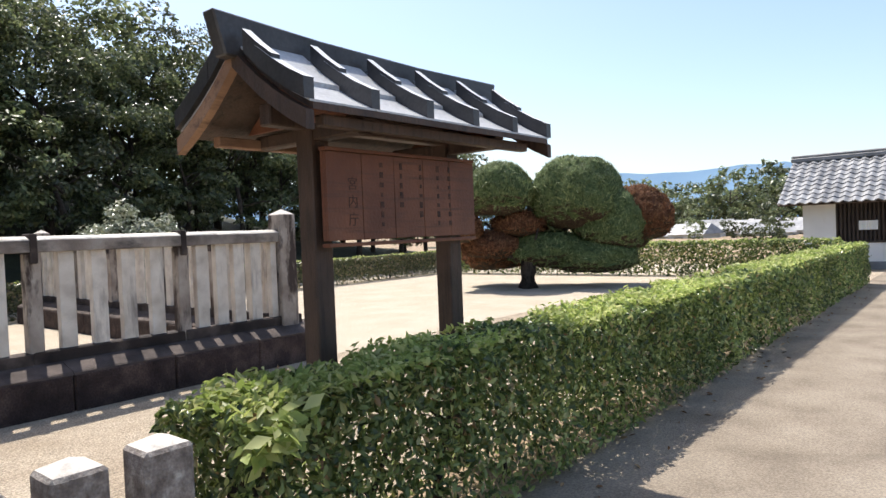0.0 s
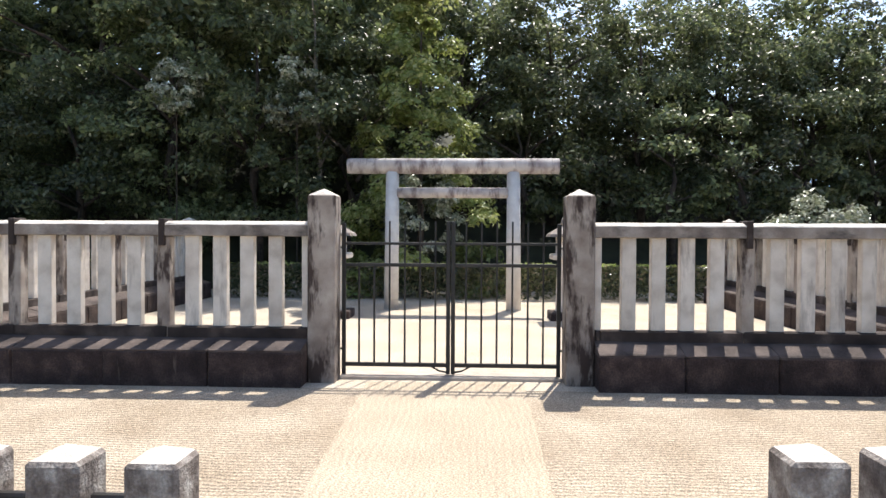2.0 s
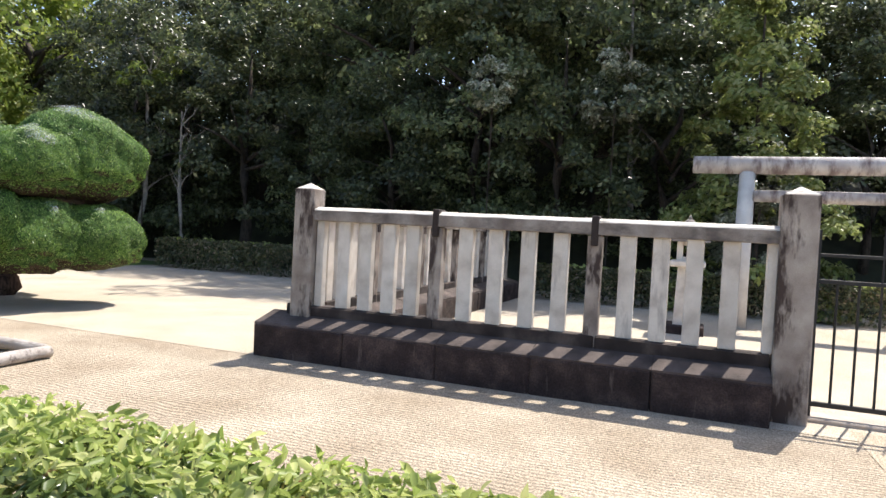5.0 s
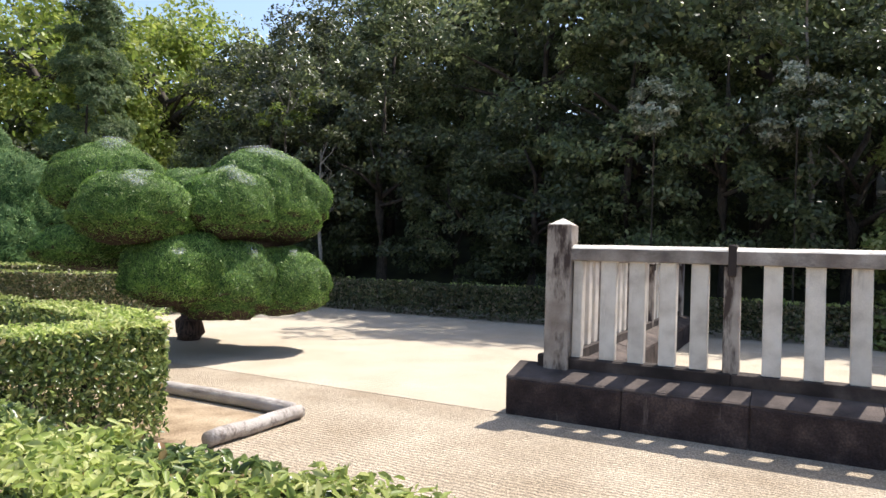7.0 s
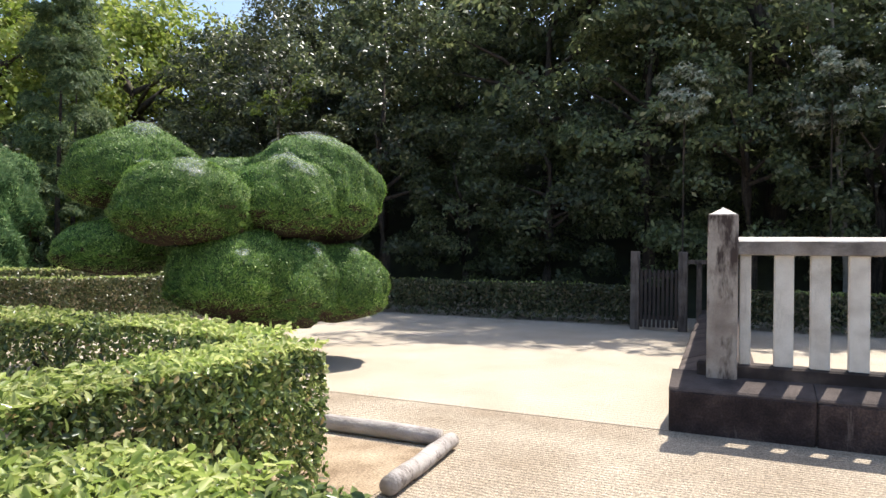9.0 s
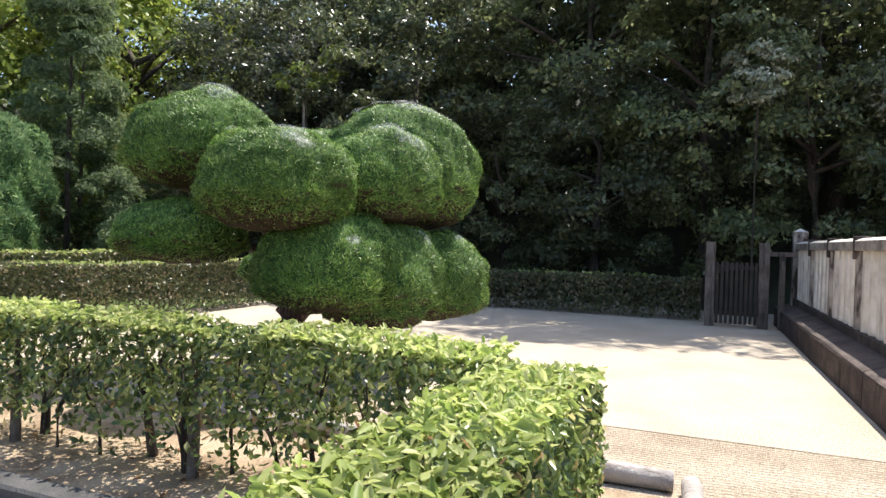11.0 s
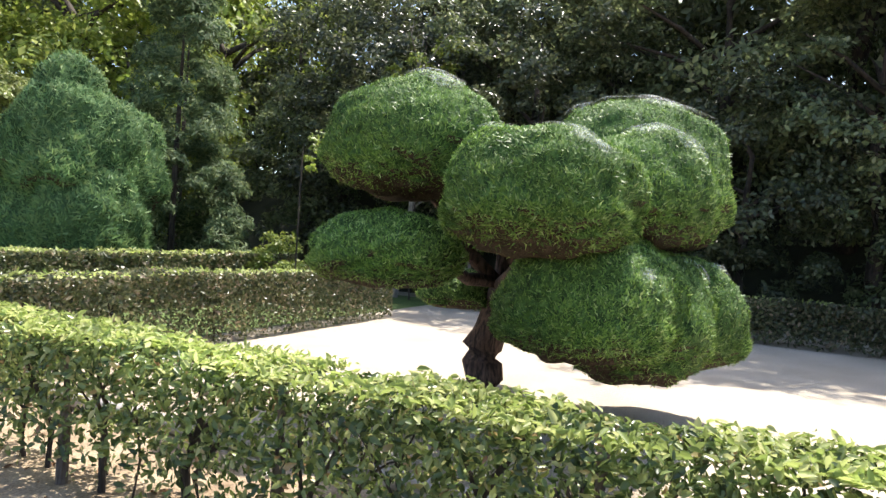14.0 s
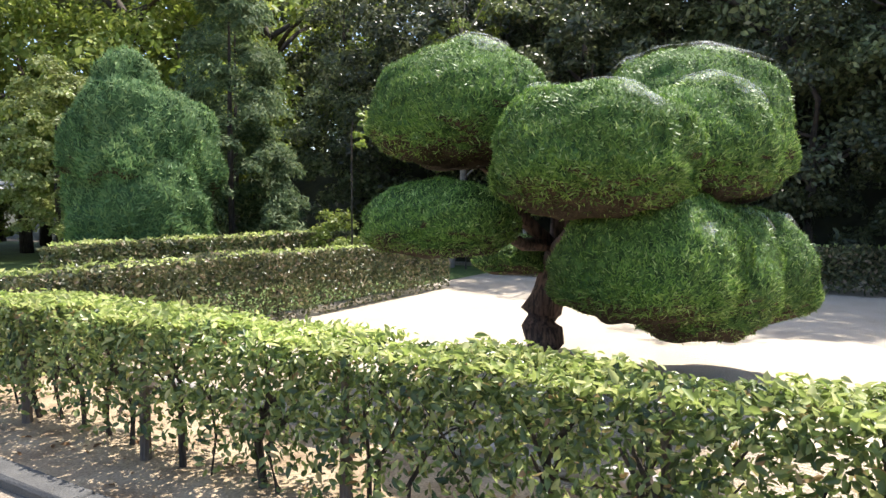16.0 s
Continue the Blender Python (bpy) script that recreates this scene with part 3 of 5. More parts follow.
def lantern():
    t = empty("stone_lantern", "pale granite lantern with a jewelled cap", "lantern", (-11.8, 1.28, 0), 0, "stone lanterns")
    part("base", box(bmesh.new(), -0.30, 0.30, -0.30, 0.30, -0.03, 0.14, 0.02), PLINTH_STONE, t)
    bm = bmesh.new()
    bmesh.ops.create_cone(bm, cap_ends=True, segments=4, radius1=0.24, radius2=0.20, depth=0.92, matrix=Matrix.Translation((0, 0, 0.60)) @ Matrix.Rotation(math.pi / 4, 4, "Z"))
    part("shaft", bm, STONE, t)
    part("platform", box(bmesh.new(), -0.27, 0.27, -0.27, 0.27, 1.06, 1.16, 0.02), STONE, t)
    for sx in (-1, 1):
        for sy in (-1, 1):
            part("chamber_post", box(bmesh.new(), *sorted((sx * 0.17, sx * 0.08)), *sorted((sy * 0.17, sy * 0.08)), 1.15, 1.46, 0.006), STONE, t)
    part("chamber_floor", box(bmesh.new(), -0.16, 0.16, -0.16, 0.16, 1.15, 1.22, 0.006), STONE, t)
    part("chamber_top", box(bmesh.new(), -0.16, 0.16, -0.16, 0.16, 1.40, 1.465, 0.006), STONE, t)
    bm = bmesh.new()
    bmesh.ops.create_cone(bm, cap_ends=True, segments=4, radius1=0.46, radius2=0.44, depth=0.05, matrix=Matrix.Translation((0, 0, 1.485)) @ Matrix.Rotation(math.pi / 4, 4, "Z"))
    bmesh.ops.create_cone(bm, cap_ends=True, segments=4, radius1=0.44, radius2=0.14, depth=0.14, matrix=Matrix.Translation((0, 0, 1.58)) @ Matrix.Rotation(math.pi / 4, 4, "Z"))
    part("cap", bm, RAIL_STONE, t)
    bm = bmesh.new()
    bmesh.ops.create_uvsphere(bm, u_segments=14, v_segments=10, radius=0.10, matrix=Matrix.Translation((0, 0, 1.72)) @ Matrix.Diagonal((1, 1, 1.1, 1)))
    bmesh.ops.create_cone(bm, cap_ends=True, segments=12, radius1=0.045, radius2=0.004, depth=0.09, matrix=Matrix.Translation((0, 0, 1.855)))
    part("jewel", bm, RAIL_STONE, t, smooth=True)
    copy_thing(t, pose(-11.8, -2.84, 0))


lantern()


# ---------- hedges ----------
def hedge(label, x0, x1, y0, y1, h, dens, leaf, shoots, material=None, gap=0.0, trunks=2.2, rows=1, stakes=0.0):
    """A clipped hedge: a skin of leaves with some inside, young shoots on top, bare stems below."""
    material = material or HEDGE_LEAF
    g = empty("hedge", label, "hedge", ((x0 + x1) / 2, (y0 + y1) / 2, 0), 0, "clipped hedges")
    rs = np.random.RandomState(int(abs(x0 * 37 + y0 * 91)) + 5)
    lx, ly = x1 - x0, y1 - y0
    hx, hy = lx / 2, ly / 2
    P, N = [], []

    def face(k, fn, nrm):
        u, v = rs.uniform(-1, 1, k), rs.uniform(0, 1, k)
        P.append(fn(u, v)), N.append(np.tile(nrm, (k, 1)).astype(float))

    zlow = 0.04 if gap == 0 else 0.10
    hh = h - zlow
    vz = lambda v: zlow + hh * v ** (0.95 - 0.4 * gap)
    area = lambda a: max(8, int(a * dens))
    face(area(ly * hh), lambda u, v: np.stack([np.full_like(u, hx), u * hy, vz(v)], 1), (1, 0, 0.25))
    face(area(ly * hh), lambda u, v: np.stack([np.full_like(u, -hx), u * hy, vz(v)], 1), (-1, 0, 0.25))
    face(area(lx * hh), lambda u, v: np.stack([u * hx, np.full_like(u, hy), vz(v)], 1), (0, 1, 0.25))
    face(area(lx * hh), lambda u, v: np.stack([u * hx, np.full_like(u, -hy), vz(v)], 1), (0, -1, 0.25))
    face(int(area(lx * ly) * 1.3), lambda u, v: np.stack([u * hx, (2 * v - 1) * hy, np.full_like(u, h)], 1), (0, 0, 1))
    k = int(lx * ly * hh * dens * (1.4 - gap))
    P.append(np.stack([rs.uniform(-hx, hx, k), rs.uniform(-hy, hy, k), zlow + hh * rs.uniform(0.1, 0.96, k) ** 0.8], 1))
    N.append(on_ball(rs, k))
    P, N = np.concatenate(P), np.concatenate(N)
    # uneven clipped surface and thin lower part
    wob = np.array([noise.noise(Vector((p[0] * 2.2 + x0, p[1] * 2.2 + y0, p[2] * 2.5))) for p in P])
    out = P * [1 / hx, 1 / hy, 0]
    P += N * (0.05 * wob - 0.035 * np.abs(rs.normal(0, 1, len(P))))[:, None]
    P[:, 2] += 0.035 * np.array([noise.noise(Vector((p[1] * 0.9 + y0, p[0] * 0.9 + x0, 7))) for p in P]) * (P[:, 2] / h)
    edge = np.clip((np.abs(out[:, 0]) - 0.75) / 0.25, 0, 1) * np.clip((P[:, 2] - h + 0.12) / 0.12, 0, 1)
    P[:, 2] -= edge * 0.045
    low = np.clip((0.42 - P[:, 2]) / 0.36, 0, 1)
    patch = np.array([noise.noise(Vector((p[0] * 1.7, p[1] * 1.7 + y0, p[2] * 1.7 + 9))) for p in P])
    keep = rs.uniform(0, 1, len(P)) > low * (0.12 + 1.7 * gap) + np.clip(patch - 0.22, 0, 1) * (1.0 + 3.5 * gap)
    P, N = P[keep], N[keep]
    part("foliage", leaves("foliage", P, N, leaf, material, 0.46, 0.78, full=leaf < 0.068), None, g)["kind"] = "stuff"
    if shoots:
        k = int(lx * ly * shoots)
        S = np.stack([rs.uniform(-hx, hx, k), rs.uniform(-hy, hy, k), np.full(k, h) + np.abs(rs.normal(0, 0.02, k))], 1)
        pn = np.array([noise.noise(Vector((s[0] * 1.5 + x0, s[1] * 1.5 + y0, 3))) for s in S])
        S = S[pn > -0.15]
        S[:, 2] += 0.03 * np.array([noise.noise(Vector((s[1] * 0.9 + y0, s[0] * 0.9 + x0, 7))) for s in S])
        part("young_growth", leaves("young_growth", S, np.tile((0, 0, 1.0), (len(S), 1)), leaf * 1.1, SHOOT_LEAF, 0.42, 0.8, 0.5, full=leaf < 0.068), None, g, "yellow-green young shoots")["kind"] = "stuff"
    long_y = ly >= lx
    L = ly if long_y else lx
    for i in range(int(L * trunks)):
        a = -L / 2 + (i + 0.5) / trunks + rs.uniform(-0.15, 0.15)
        c = rs.uniform(-0.1, 0.1) * rows
        bx, by = (c, a) if long_y else (a, c)
        r = rs.uniform(0.009, 0.024) if rs.uniform() > 0.2 else rs.uniform(0.026, 0.036)
        bm = bmesh.new()
        pts = [(bx, by, -0.03)]
        for s in range(1, 4):
            pts.append((bx + rs.uniform(-0.05, 0.05) * s, by + rs.uniform(-0.06, 0.06) * s, h * 0.28 * s))
        tube(bm, pts, [r, r * 0.85, r * 0.6, r * 0.25], 6, 0.4)
        for _ in range(3):
            p = Vector(pts[1]).lerp(Vector(pts[2]), rs.uniform(0, 1))
            q = p + Vector((rs.uniform(-hx, hx) * 0.9 if long_y else rs.uniform(-0.25, 0.25), rs.uniform(-0.25, 0.25) if long_y else rs.uniform(-hy, hy) * 0.9, rs.uniform(0.12, 0.35)))
            tube(bm, [p, p.lerp(q, 0.5) + Vector((0, 0, 0.02)), q], [r * 0.45, r * 0.35, r * 0.15], 5)
        part("stem", bm, BARK, g)
    k = L / 2 - 0.5
    while stakes and k > -L / 2:
        part("stake", tube(bmesh.new(), [(0.12, k, -0.05), (0.125, k + 0.01, 0.4), (0.12, k, 0.8)], [0.036, 0.034, 0.033], 10, 0.1), STAKE_WOOD, g, "brown-grey round support stake")
        k -= stakes * rs.uniform(0.85, 1.15)
    return g


hedge("long clipped evergreen hedge along the path", -2.42, -1.84, 1.28, 6.5, 0.885, 2000, 0.053, 1500, trunks=1.8)
hedge("long clipped evergreen hedge along the path", -2.42, -1.84, 6.5, 17.0, 0.885, 1200, 0.07, 700, trunks=1.0)
hedge("low clipped hedge with fresh yellow-green shoots", -2.14, -1.55, -8.77, -2.02, 0.745, 2300, 0.052, 2000, trunks=1.8)
hedge("clipped hedge turning away from the path", -3.93, -1.66, -9.28, -8.78, 0.86, 2200, 0.053, 1800, trunks=1.8)
hedge("clipped hedge with bare stems showing below", -4.36, -3.82, -17.1, -9.3, 0.875, 1250, 0.058, 1200, gap=0.45, trunks=3.6, stakes=1.55)
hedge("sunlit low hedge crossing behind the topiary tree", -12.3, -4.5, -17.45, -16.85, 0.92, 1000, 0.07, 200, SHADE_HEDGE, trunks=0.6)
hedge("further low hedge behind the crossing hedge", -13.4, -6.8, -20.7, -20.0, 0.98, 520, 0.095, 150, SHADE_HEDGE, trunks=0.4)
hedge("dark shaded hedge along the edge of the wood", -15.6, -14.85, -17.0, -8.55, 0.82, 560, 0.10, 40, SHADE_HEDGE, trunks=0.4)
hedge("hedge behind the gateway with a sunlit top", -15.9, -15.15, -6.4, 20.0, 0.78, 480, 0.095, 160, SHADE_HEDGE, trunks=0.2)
hedge("clipped hedge closing the far end of the court", -14.8, -2.6, 18.3, 18.9, 0.95, 480, 0.105, 120, trunks=0.3)


# ---------- low stone bollards and notice board ----------
for y in (0.505, 0.755, 1.01, -1.29, -1.57, -1.85):
    cap_post("bollard", 0.155, -0.03, 0.885 if y > 0 else 0.845, 0.03, BOLLARD, "low square weathered stone post at the court entrance", (-1.85, y, 0), "low stone posts")
for y0, y1 in ((0.505, 1.01), (-1.85, -1.29)):
    for a, b in ((y0, (y0 + y1) / 2), ((y0 + y1) / 2, y1)):
        tagged(part("iron_rail", rod(bmesh.new(), (-1.85, a + 0.076, 0.72), (-1.85, b - 0.076, 0.72), 0.017, None, 10), IRON), "dark iron pipe between low stone posts", "rail", "iron pipes")
iron = empty("iron_stake", "short black iron stake with a rounded head", "stake", (-1.62, -1.12, 0))
part("stake", rod(bmesh.new(), (0, 0, -0.03), (0, 0, 0.70), 0.016, None, 10), IRON, iron)
bm = bmesh.new()
bmesh.ops.create_uvsphere(bm, u_segments=12, v_segments=8, radius=0.026, matrix=Matrix.Translation((0, 0, 0.715)))
part("stake_head", bm, IRON, iron, smooth=True)


def text(name, body, size, at, rot, material, parent, label=""):
    cu = bpy.data.curves.new(name, "FONT")
    cu.body, cu.size, cu.align_x, cu.align_y, cu.extrude = body, size, "CENTER", "CENTER", 0.0008
    tmp = bpy.data.objects.new(name, cu)
    scene.collection.objects.link(tmp)
    me = bpy.data.meshes.new_from_object(tmp.evaluated_get(bpy.context.evaluated_depsgraph_get()))
    bpy.data.objects.remove(tmp)
    me.materials.clear()
    me.materials.append(material)
    ob = new(name, me)
    ob.parent = parent
    ob.matrix_basis = pose(*at, *rot)
    return tagged(ob, label)


def notice_board():
    """Roofed notice board on two posts; local x runs along the board, front is -y."""
    nb = empty("notice_board", "roofed dark timber notice board behind the hedge", "notice board", (-2.62, 2.865, 0), 90)
    for x in (-0.555, 0.555):
        part("post", box(bmesh.new(), x - 0.062, x + 0.062, -0.062, 0.062, -0.05, 2.16, 0.008), WOOD_DARK, nb)
    part("crossbeam", box(bmesh.new(), -0.85, 0.85, -0.045, 0.045, 2.06, 2.17, 0.008), WOOD_DARK, nb)
    for x in (-0.555, 0.555):
        part("bracket_arm", box(bmesh.new(), x - 0.045, x + 0.045, -0.44, 0.44, 2.0, 2.075, 0.008), WOOD_DARK, nb)
    # Back purlin in the sunlit tone, front one dark: light set by colour.
    for y in (-0.42, 0.42):
        part("eave_purlin", box(bmesh.new(), -0.86, 0.86, y - 0.03, y + 0.03, 2.0, 2.055, 0.006), WOOD_SUNLIT if y > 0 else WOOD_DARK, nb)
    part("king_post", box(bmesh.new(), -0.05, 0.05, -0.05, 0.05, 2.16, 2.40, 0.006), WOOD_DARK, nb)
    # sloping roof with a hollow curve
    prof = [(0.0, 2.44), (0.10, 2.355), (0.20, 2.275), (0.31, 2.20), (0.42, 2.135), (0.53, 2.08)]

    def slope(x0, x1, s, lift, thick, y0=0, y1=5, drop=0.0):
        bm = bmesh.new()
        top, bot = [], []
        for i, (y, z) in enumerate(prof[y0:y1 + 1]):
            d = drop * i / max(1, y1 - y0)
            top.append([bm.verts.new((x, s * y, z + lift - d)) for x in (x0, x1)])
            bot.append([bm.verts.new((x, s * y, z + lift - thick - d)) for x in (x0, x1)])
        for k in range(len(top) - 1):
            bm.faces.new((top[k][0], top[k][1], top[k + 1][1], top[k + 1][0]))
            bm.faces.new((bot[k][1], bot[k][0], bot[k + 1][0], bot[k + 1][1]))
            for j in (0, 1):
                bm.faces.new((top[k][j], top[k + 1][j], bot[k + 1][j], bot[k][j]))
        bm.faces.new((top[0][0], bot[0][0], bot[0][1], top[0][1]))
        bm.faces.new((top[-1][0], top[-1][1], bot[-1][1], bot[-1][0]))
        bmesh.ops.recalc_face_normals(bm, faces=list(bm.faces))
        return bm

    for s in (-1, 1):
        part("roof_deck", slope(-0.98, 0.98, s, 0.0, 0.03), WOOD_DARK, nb)
        for k in range(5):
            xa = -1.0 + k * 0.4
            part("roof_sheet", slope(xa + 0.002, xa + 0.398, s, 0.012, 0.010, 0, 5), ROOF_SHEET, nb)
            part("roof_sheet", slope(xa + 0.028, xa + 0.372, s, 0.034, 0.022, 0, 3), ROOF_SHEET, nb)
        for k in range(6):
            x = -1.0 + k * 0.4
            # Pale tops and dark sides put the battens' sun and shade into the colour.
            part("roof_batten", sunlit_top(slope(x - 0.024, x + 0.024, s, 0.125, 0.11, 1, 3)), [ROOF_METAL, BATTEN_TOP], nb)
            part("roof_batten", sunlit_top(slope(x - 0.028, x + 0.028, s, 0.105, 0.093, 2, 5)), [ROOF_METAL, BATTEN_TOP], nb)
        # Lit and shaded timber copies: back boards sunlit in colour, front boards dark.
        for x in (-1.0, 1.0):
            part("bargeboard", slope(x - 0.022, x + 0.022, s, -0.034, 0.085), WOOD_DARK if s < 0 else WOOD_SUNLIT, nb)
    bm = bmesh.new()
    pts = [(-1.08, 2.36), (-1.14, 2.565), (-0.5, 2.535), (0.3, 2.525), (1.11, 2.54), (1.06, 2.36)]
    a = [bm.verts.new((x, -0.045, z)) for x, z in pts]
    b = [bm.verts.new((x, 0.045, z)) for x, z in pts]
    bm.faces.new(a), bm.faces.new(b[::-1])
    for k in range(6):
        bm.faces.new((a[k], b[k], b[(k + 1) % 6], a[(k + 1) % 6]))
    bmesh.ops.recalc_face_normals(bm, faces=list(bm.faces))
    bmesh.ops.bevel(bm, geom=list(bm.edges), offset=0.008, segments=1, affect="EDGES")
    part("ridge_cap", bm, ROOF_METAL, nb)
    for x in (-0.66, 0.66):
        bm = bmesh.new()
        tri = ((-0.40, 2.075), (0.40, 2.075), (0.0, 2.39))
        a, b = ([bm.verts.new((x + d, y, z)) for y, z in tri] for d in (-0.012, 0.012))
        bm.faces.new(a), bm.faces.new(b[::-1])
        for k in range(3):
            bm.faces.new((a[k], b[k], b[(k + 1) % 3], a[(k + 1) % 3]))
        bmesh.ops.recalc_face_normals(bm, faces=list(bm.faces))
        part("gable_board", bm, WOOD_BOARD, nb)
    # the board: planks side by side, in front of the posts
    board = part("board", box(bmesh.new(), -0.60, 0.66, -0.135, -0.105, 1.475, 1.94, 0.004), WOOD_BOARD, nb, "red-brown plank board with faded ink")
    n = 5
    for k in range(n):
        x0 = -0.60 + k * 1.26 / n
        part("plank", box(bmesh.new(), x0 + 0.0015, x0 + 1.26 / n - 0.0015, -0.150, -0.134, 1.476, 1.939, 0.002, 0.0008), WOOD_BOARD, board)
    for z in (1.452, 1.952):
        part("board_batten", box(bmesh.new(), -0.602, 0.662, -0.155, -0.10, z - 0.010, z + 0.010, 0.003), WOOD_BOARD, board)
    for i, ch in enumerate("宮内庁"):
        text("letters", ch, 0.075, (-0.42, -0.1515, 1.77 - i * 0.095), (90, 0, 0), INK, board)
    for col, (x, segs) in enumerate(((-0.20, 7), (-0.04, 5), (0.13, 6), (0.29, 7), (0.40, 7))):
        for i in range(segs):
            z = 1.885 - i * 0.055
            w, h = random.uniform(0.007, 0.015), random.uniform(0.010, 0.02)
            part("ink_mark", box(bmesh.new(), x - w, x + w, -0.1525, -0.1505, z - h, z + h), INK, board)
    return nb


notice_board()


# ---------- log borders ----------
def log(label, a, b, r):
    bm = bmesh.new()
    a, b = Vector(a), Vector(b)
    pts = [a.lerp(b, k / 8) + Vector((0, 0, random.uniform(-0.006, 0.006))) for k in range(9)]
    tube(bm, pts, [r * random.uniform(0.95, 1.05) for _ in pts], 14, 0.06)
    o = tagged(part("border_log", bm, LOG, smooth=True), label, "log", "log border")
    return o


log("grey weathered log edging lying on the soil", (-5.03, -8.42, 0.06), (-3.95, -8.36, 0.06), 0.060)
for k in range(3):
    log("grey weathered log edging along the hedge bed", (-5.05 + 0.02 * k, -8.52 - 2.85 * k, 0.06), (-5.03 + 0.02 * k, -11.3 - 2.85 * k, 0.06), 0.062)


# ---------- topiary ----------
def pad_shape(u, rad, seed, lump):
    """Point of an uneven flat-bottomed cushion in the direction u."""
    k = 1 + lump * noise.noise(u * 1.7 + Vector((seed, 0, 0))) + lump * 0.5 * noise.noise(u * 4.5 + Vector((0, seed, 0)))
    k *= (abs(u.x) ** 2.25 + abs(u.y) ** 2.25 + abs(u.z) ** 2.25) ** (-1 / 2.25)
    z = u.z * 1.18 - 0.18 if u.z > 0 else u.z * 0.66 - 0.18
    return Vector((u.x * rad.x, u.y * rad.y, z * rad.z)) * k


def lobe(parent, c, r, blades, seed, material, lump=0.13, size=0.040):
    """One clipped cushion of juniper: a dark core and a pelt of short sprigs."""
    bm = bmesh.new()
    bmesh.ops.create_icosphere(bm, subdivisions=5, radius=1)
    ctr, rad = Vector(c), Vector(r)

    def shape(u):
        return pad_shape(u, rad, seed, lump)

    for v in bm.verts:
        v.co = ctr + shape(v.co.normalized()) * 0.965
    bm.normal_update()
    # Undersides: brown dead twigs, the shade below the pad kept in their colour.
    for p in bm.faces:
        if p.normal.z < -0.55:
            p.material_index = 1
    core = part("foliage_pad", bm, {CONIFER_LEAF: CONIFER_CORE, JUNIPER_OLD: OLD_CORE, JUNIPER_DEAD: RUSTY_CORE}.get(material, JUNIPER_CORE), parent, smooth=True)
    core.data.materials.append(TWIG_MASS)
    rs = np.random.RandomState(seed * 7 + 3)
    U = on_ball(rs, blades)
    U = U[U[:, 2] > -0.62 + 0.15 * rs.normal(0, 1, len(U))]
    S = np.array([shape(Vector(u)) for u in U])
    N = U / (np.array(r) ** 1.0)
    N /= np.linalg.norm(N, axis=1)[:, None]
    k = len(U)
    tang = on_ball(rs, k) * 0.9 + np.array([0, 0, 0.6])
    tang -= N * (tang * N).sum(1)[:, None]
    tang /= np.linalg.norm(tang, axis=1)[:, None] + 1e-9
    droop = rs.uniform(0.15, 0.75, (k, 1)) * N + 0.85 * tang
    droop /= np.linalg.norm(droop, axis=1)[:, None]
    side = np.cross(droop, N + rs.normal(0, 0.30, (k, 3)))
    side /= np.linalg.norm(side, axis=1)[:, None] + 1e-9
    ln = (size * rs.uniform(0.5, 1.35, k))[:, None]
    base = np.array(c) + S * 0.965 - N * 0.004
    tip = base + droop * ln
    w = ln * 0.16
    v = np.stack([base - side * w, base + side * w, tip], 1).reshape(-1, 3)
    f = np.arange(3 * k)
    me = bpy.data.meshes.new("pelt")
    me.vertices.add(3 * k)
    me.vertices.foreach_set("co", v.astype(np.float32).ravel())
    me.loops.add(3 * k)
    me.loops.foreach_set("vertex_index", f.astype(np.int32))
    me.polygons.add(k)
    me.polygons.foreach_set("loop_start", np.arange(0, 3 * k, 3, dtype=np.int32))
    me.update(calc_edges=True)
    me.materials.append(material)
    part("pelt", me, None, core)["kind"] = "stuff"
    return core


def topiary():
    t = empty("topiary_tree", "cloud-pruned juniper with rounded green pads", "tree", (-7.93, -13.22, 0))
    o = Vector((-7.93, -13.22, 0))
    bm = bmesh.new()
    tube(bm, [(0.0, 0, -0.1), (0.0, 0.0, 0.12), (-0.02, -0.01, 0.30), (-0.03, 0.0, 0.46), (-0.02, 0.06, 0.68), (-0.06, 0.10, 1.0), (-0.1, 0.14, 1.45), (0.1, 0.3, 2.1)],
         [0.25, 0.20, 0.22, 0.20, 0.15, 0.13, 0.10, 0.05], 18, 0.42)
    for end, r in (((1.3, -0.2, 1.4), 0.08), ((1.7, 1.1, 1.7), 0.08), ((0.3, 1.4, 1.9), 0.08), ((0.9, 1.4, 0.95), 0.08), ((-0.5, 0.4, 1.7), 0.07), ((1.2, -0.3, 2.1), 0.08)):
        s = Vector((-0.06, 0.1, 0.95 + 0.25 * random.random()))
        e = Vector(end)
        tube(bm, [s, s.lerp(e, 0.4) + Vector((0, 0, -0.06)), s.lerp(e, 0.75) + Vector((0.03, 0.05, 0.03)), e], [r, r * 0.8, r * 0.6, r * 0.35], 8, 0.5)
    part("trunk", bm, BARK_RED, t, "thick gnarled red-brown trunk", smooth=True)
    P = LOBES
    for i, (c, r, n) in enumerate(P):
        lobe(t, Vector(c) - o, r, n, i + 1, JUNIPER)
    return t


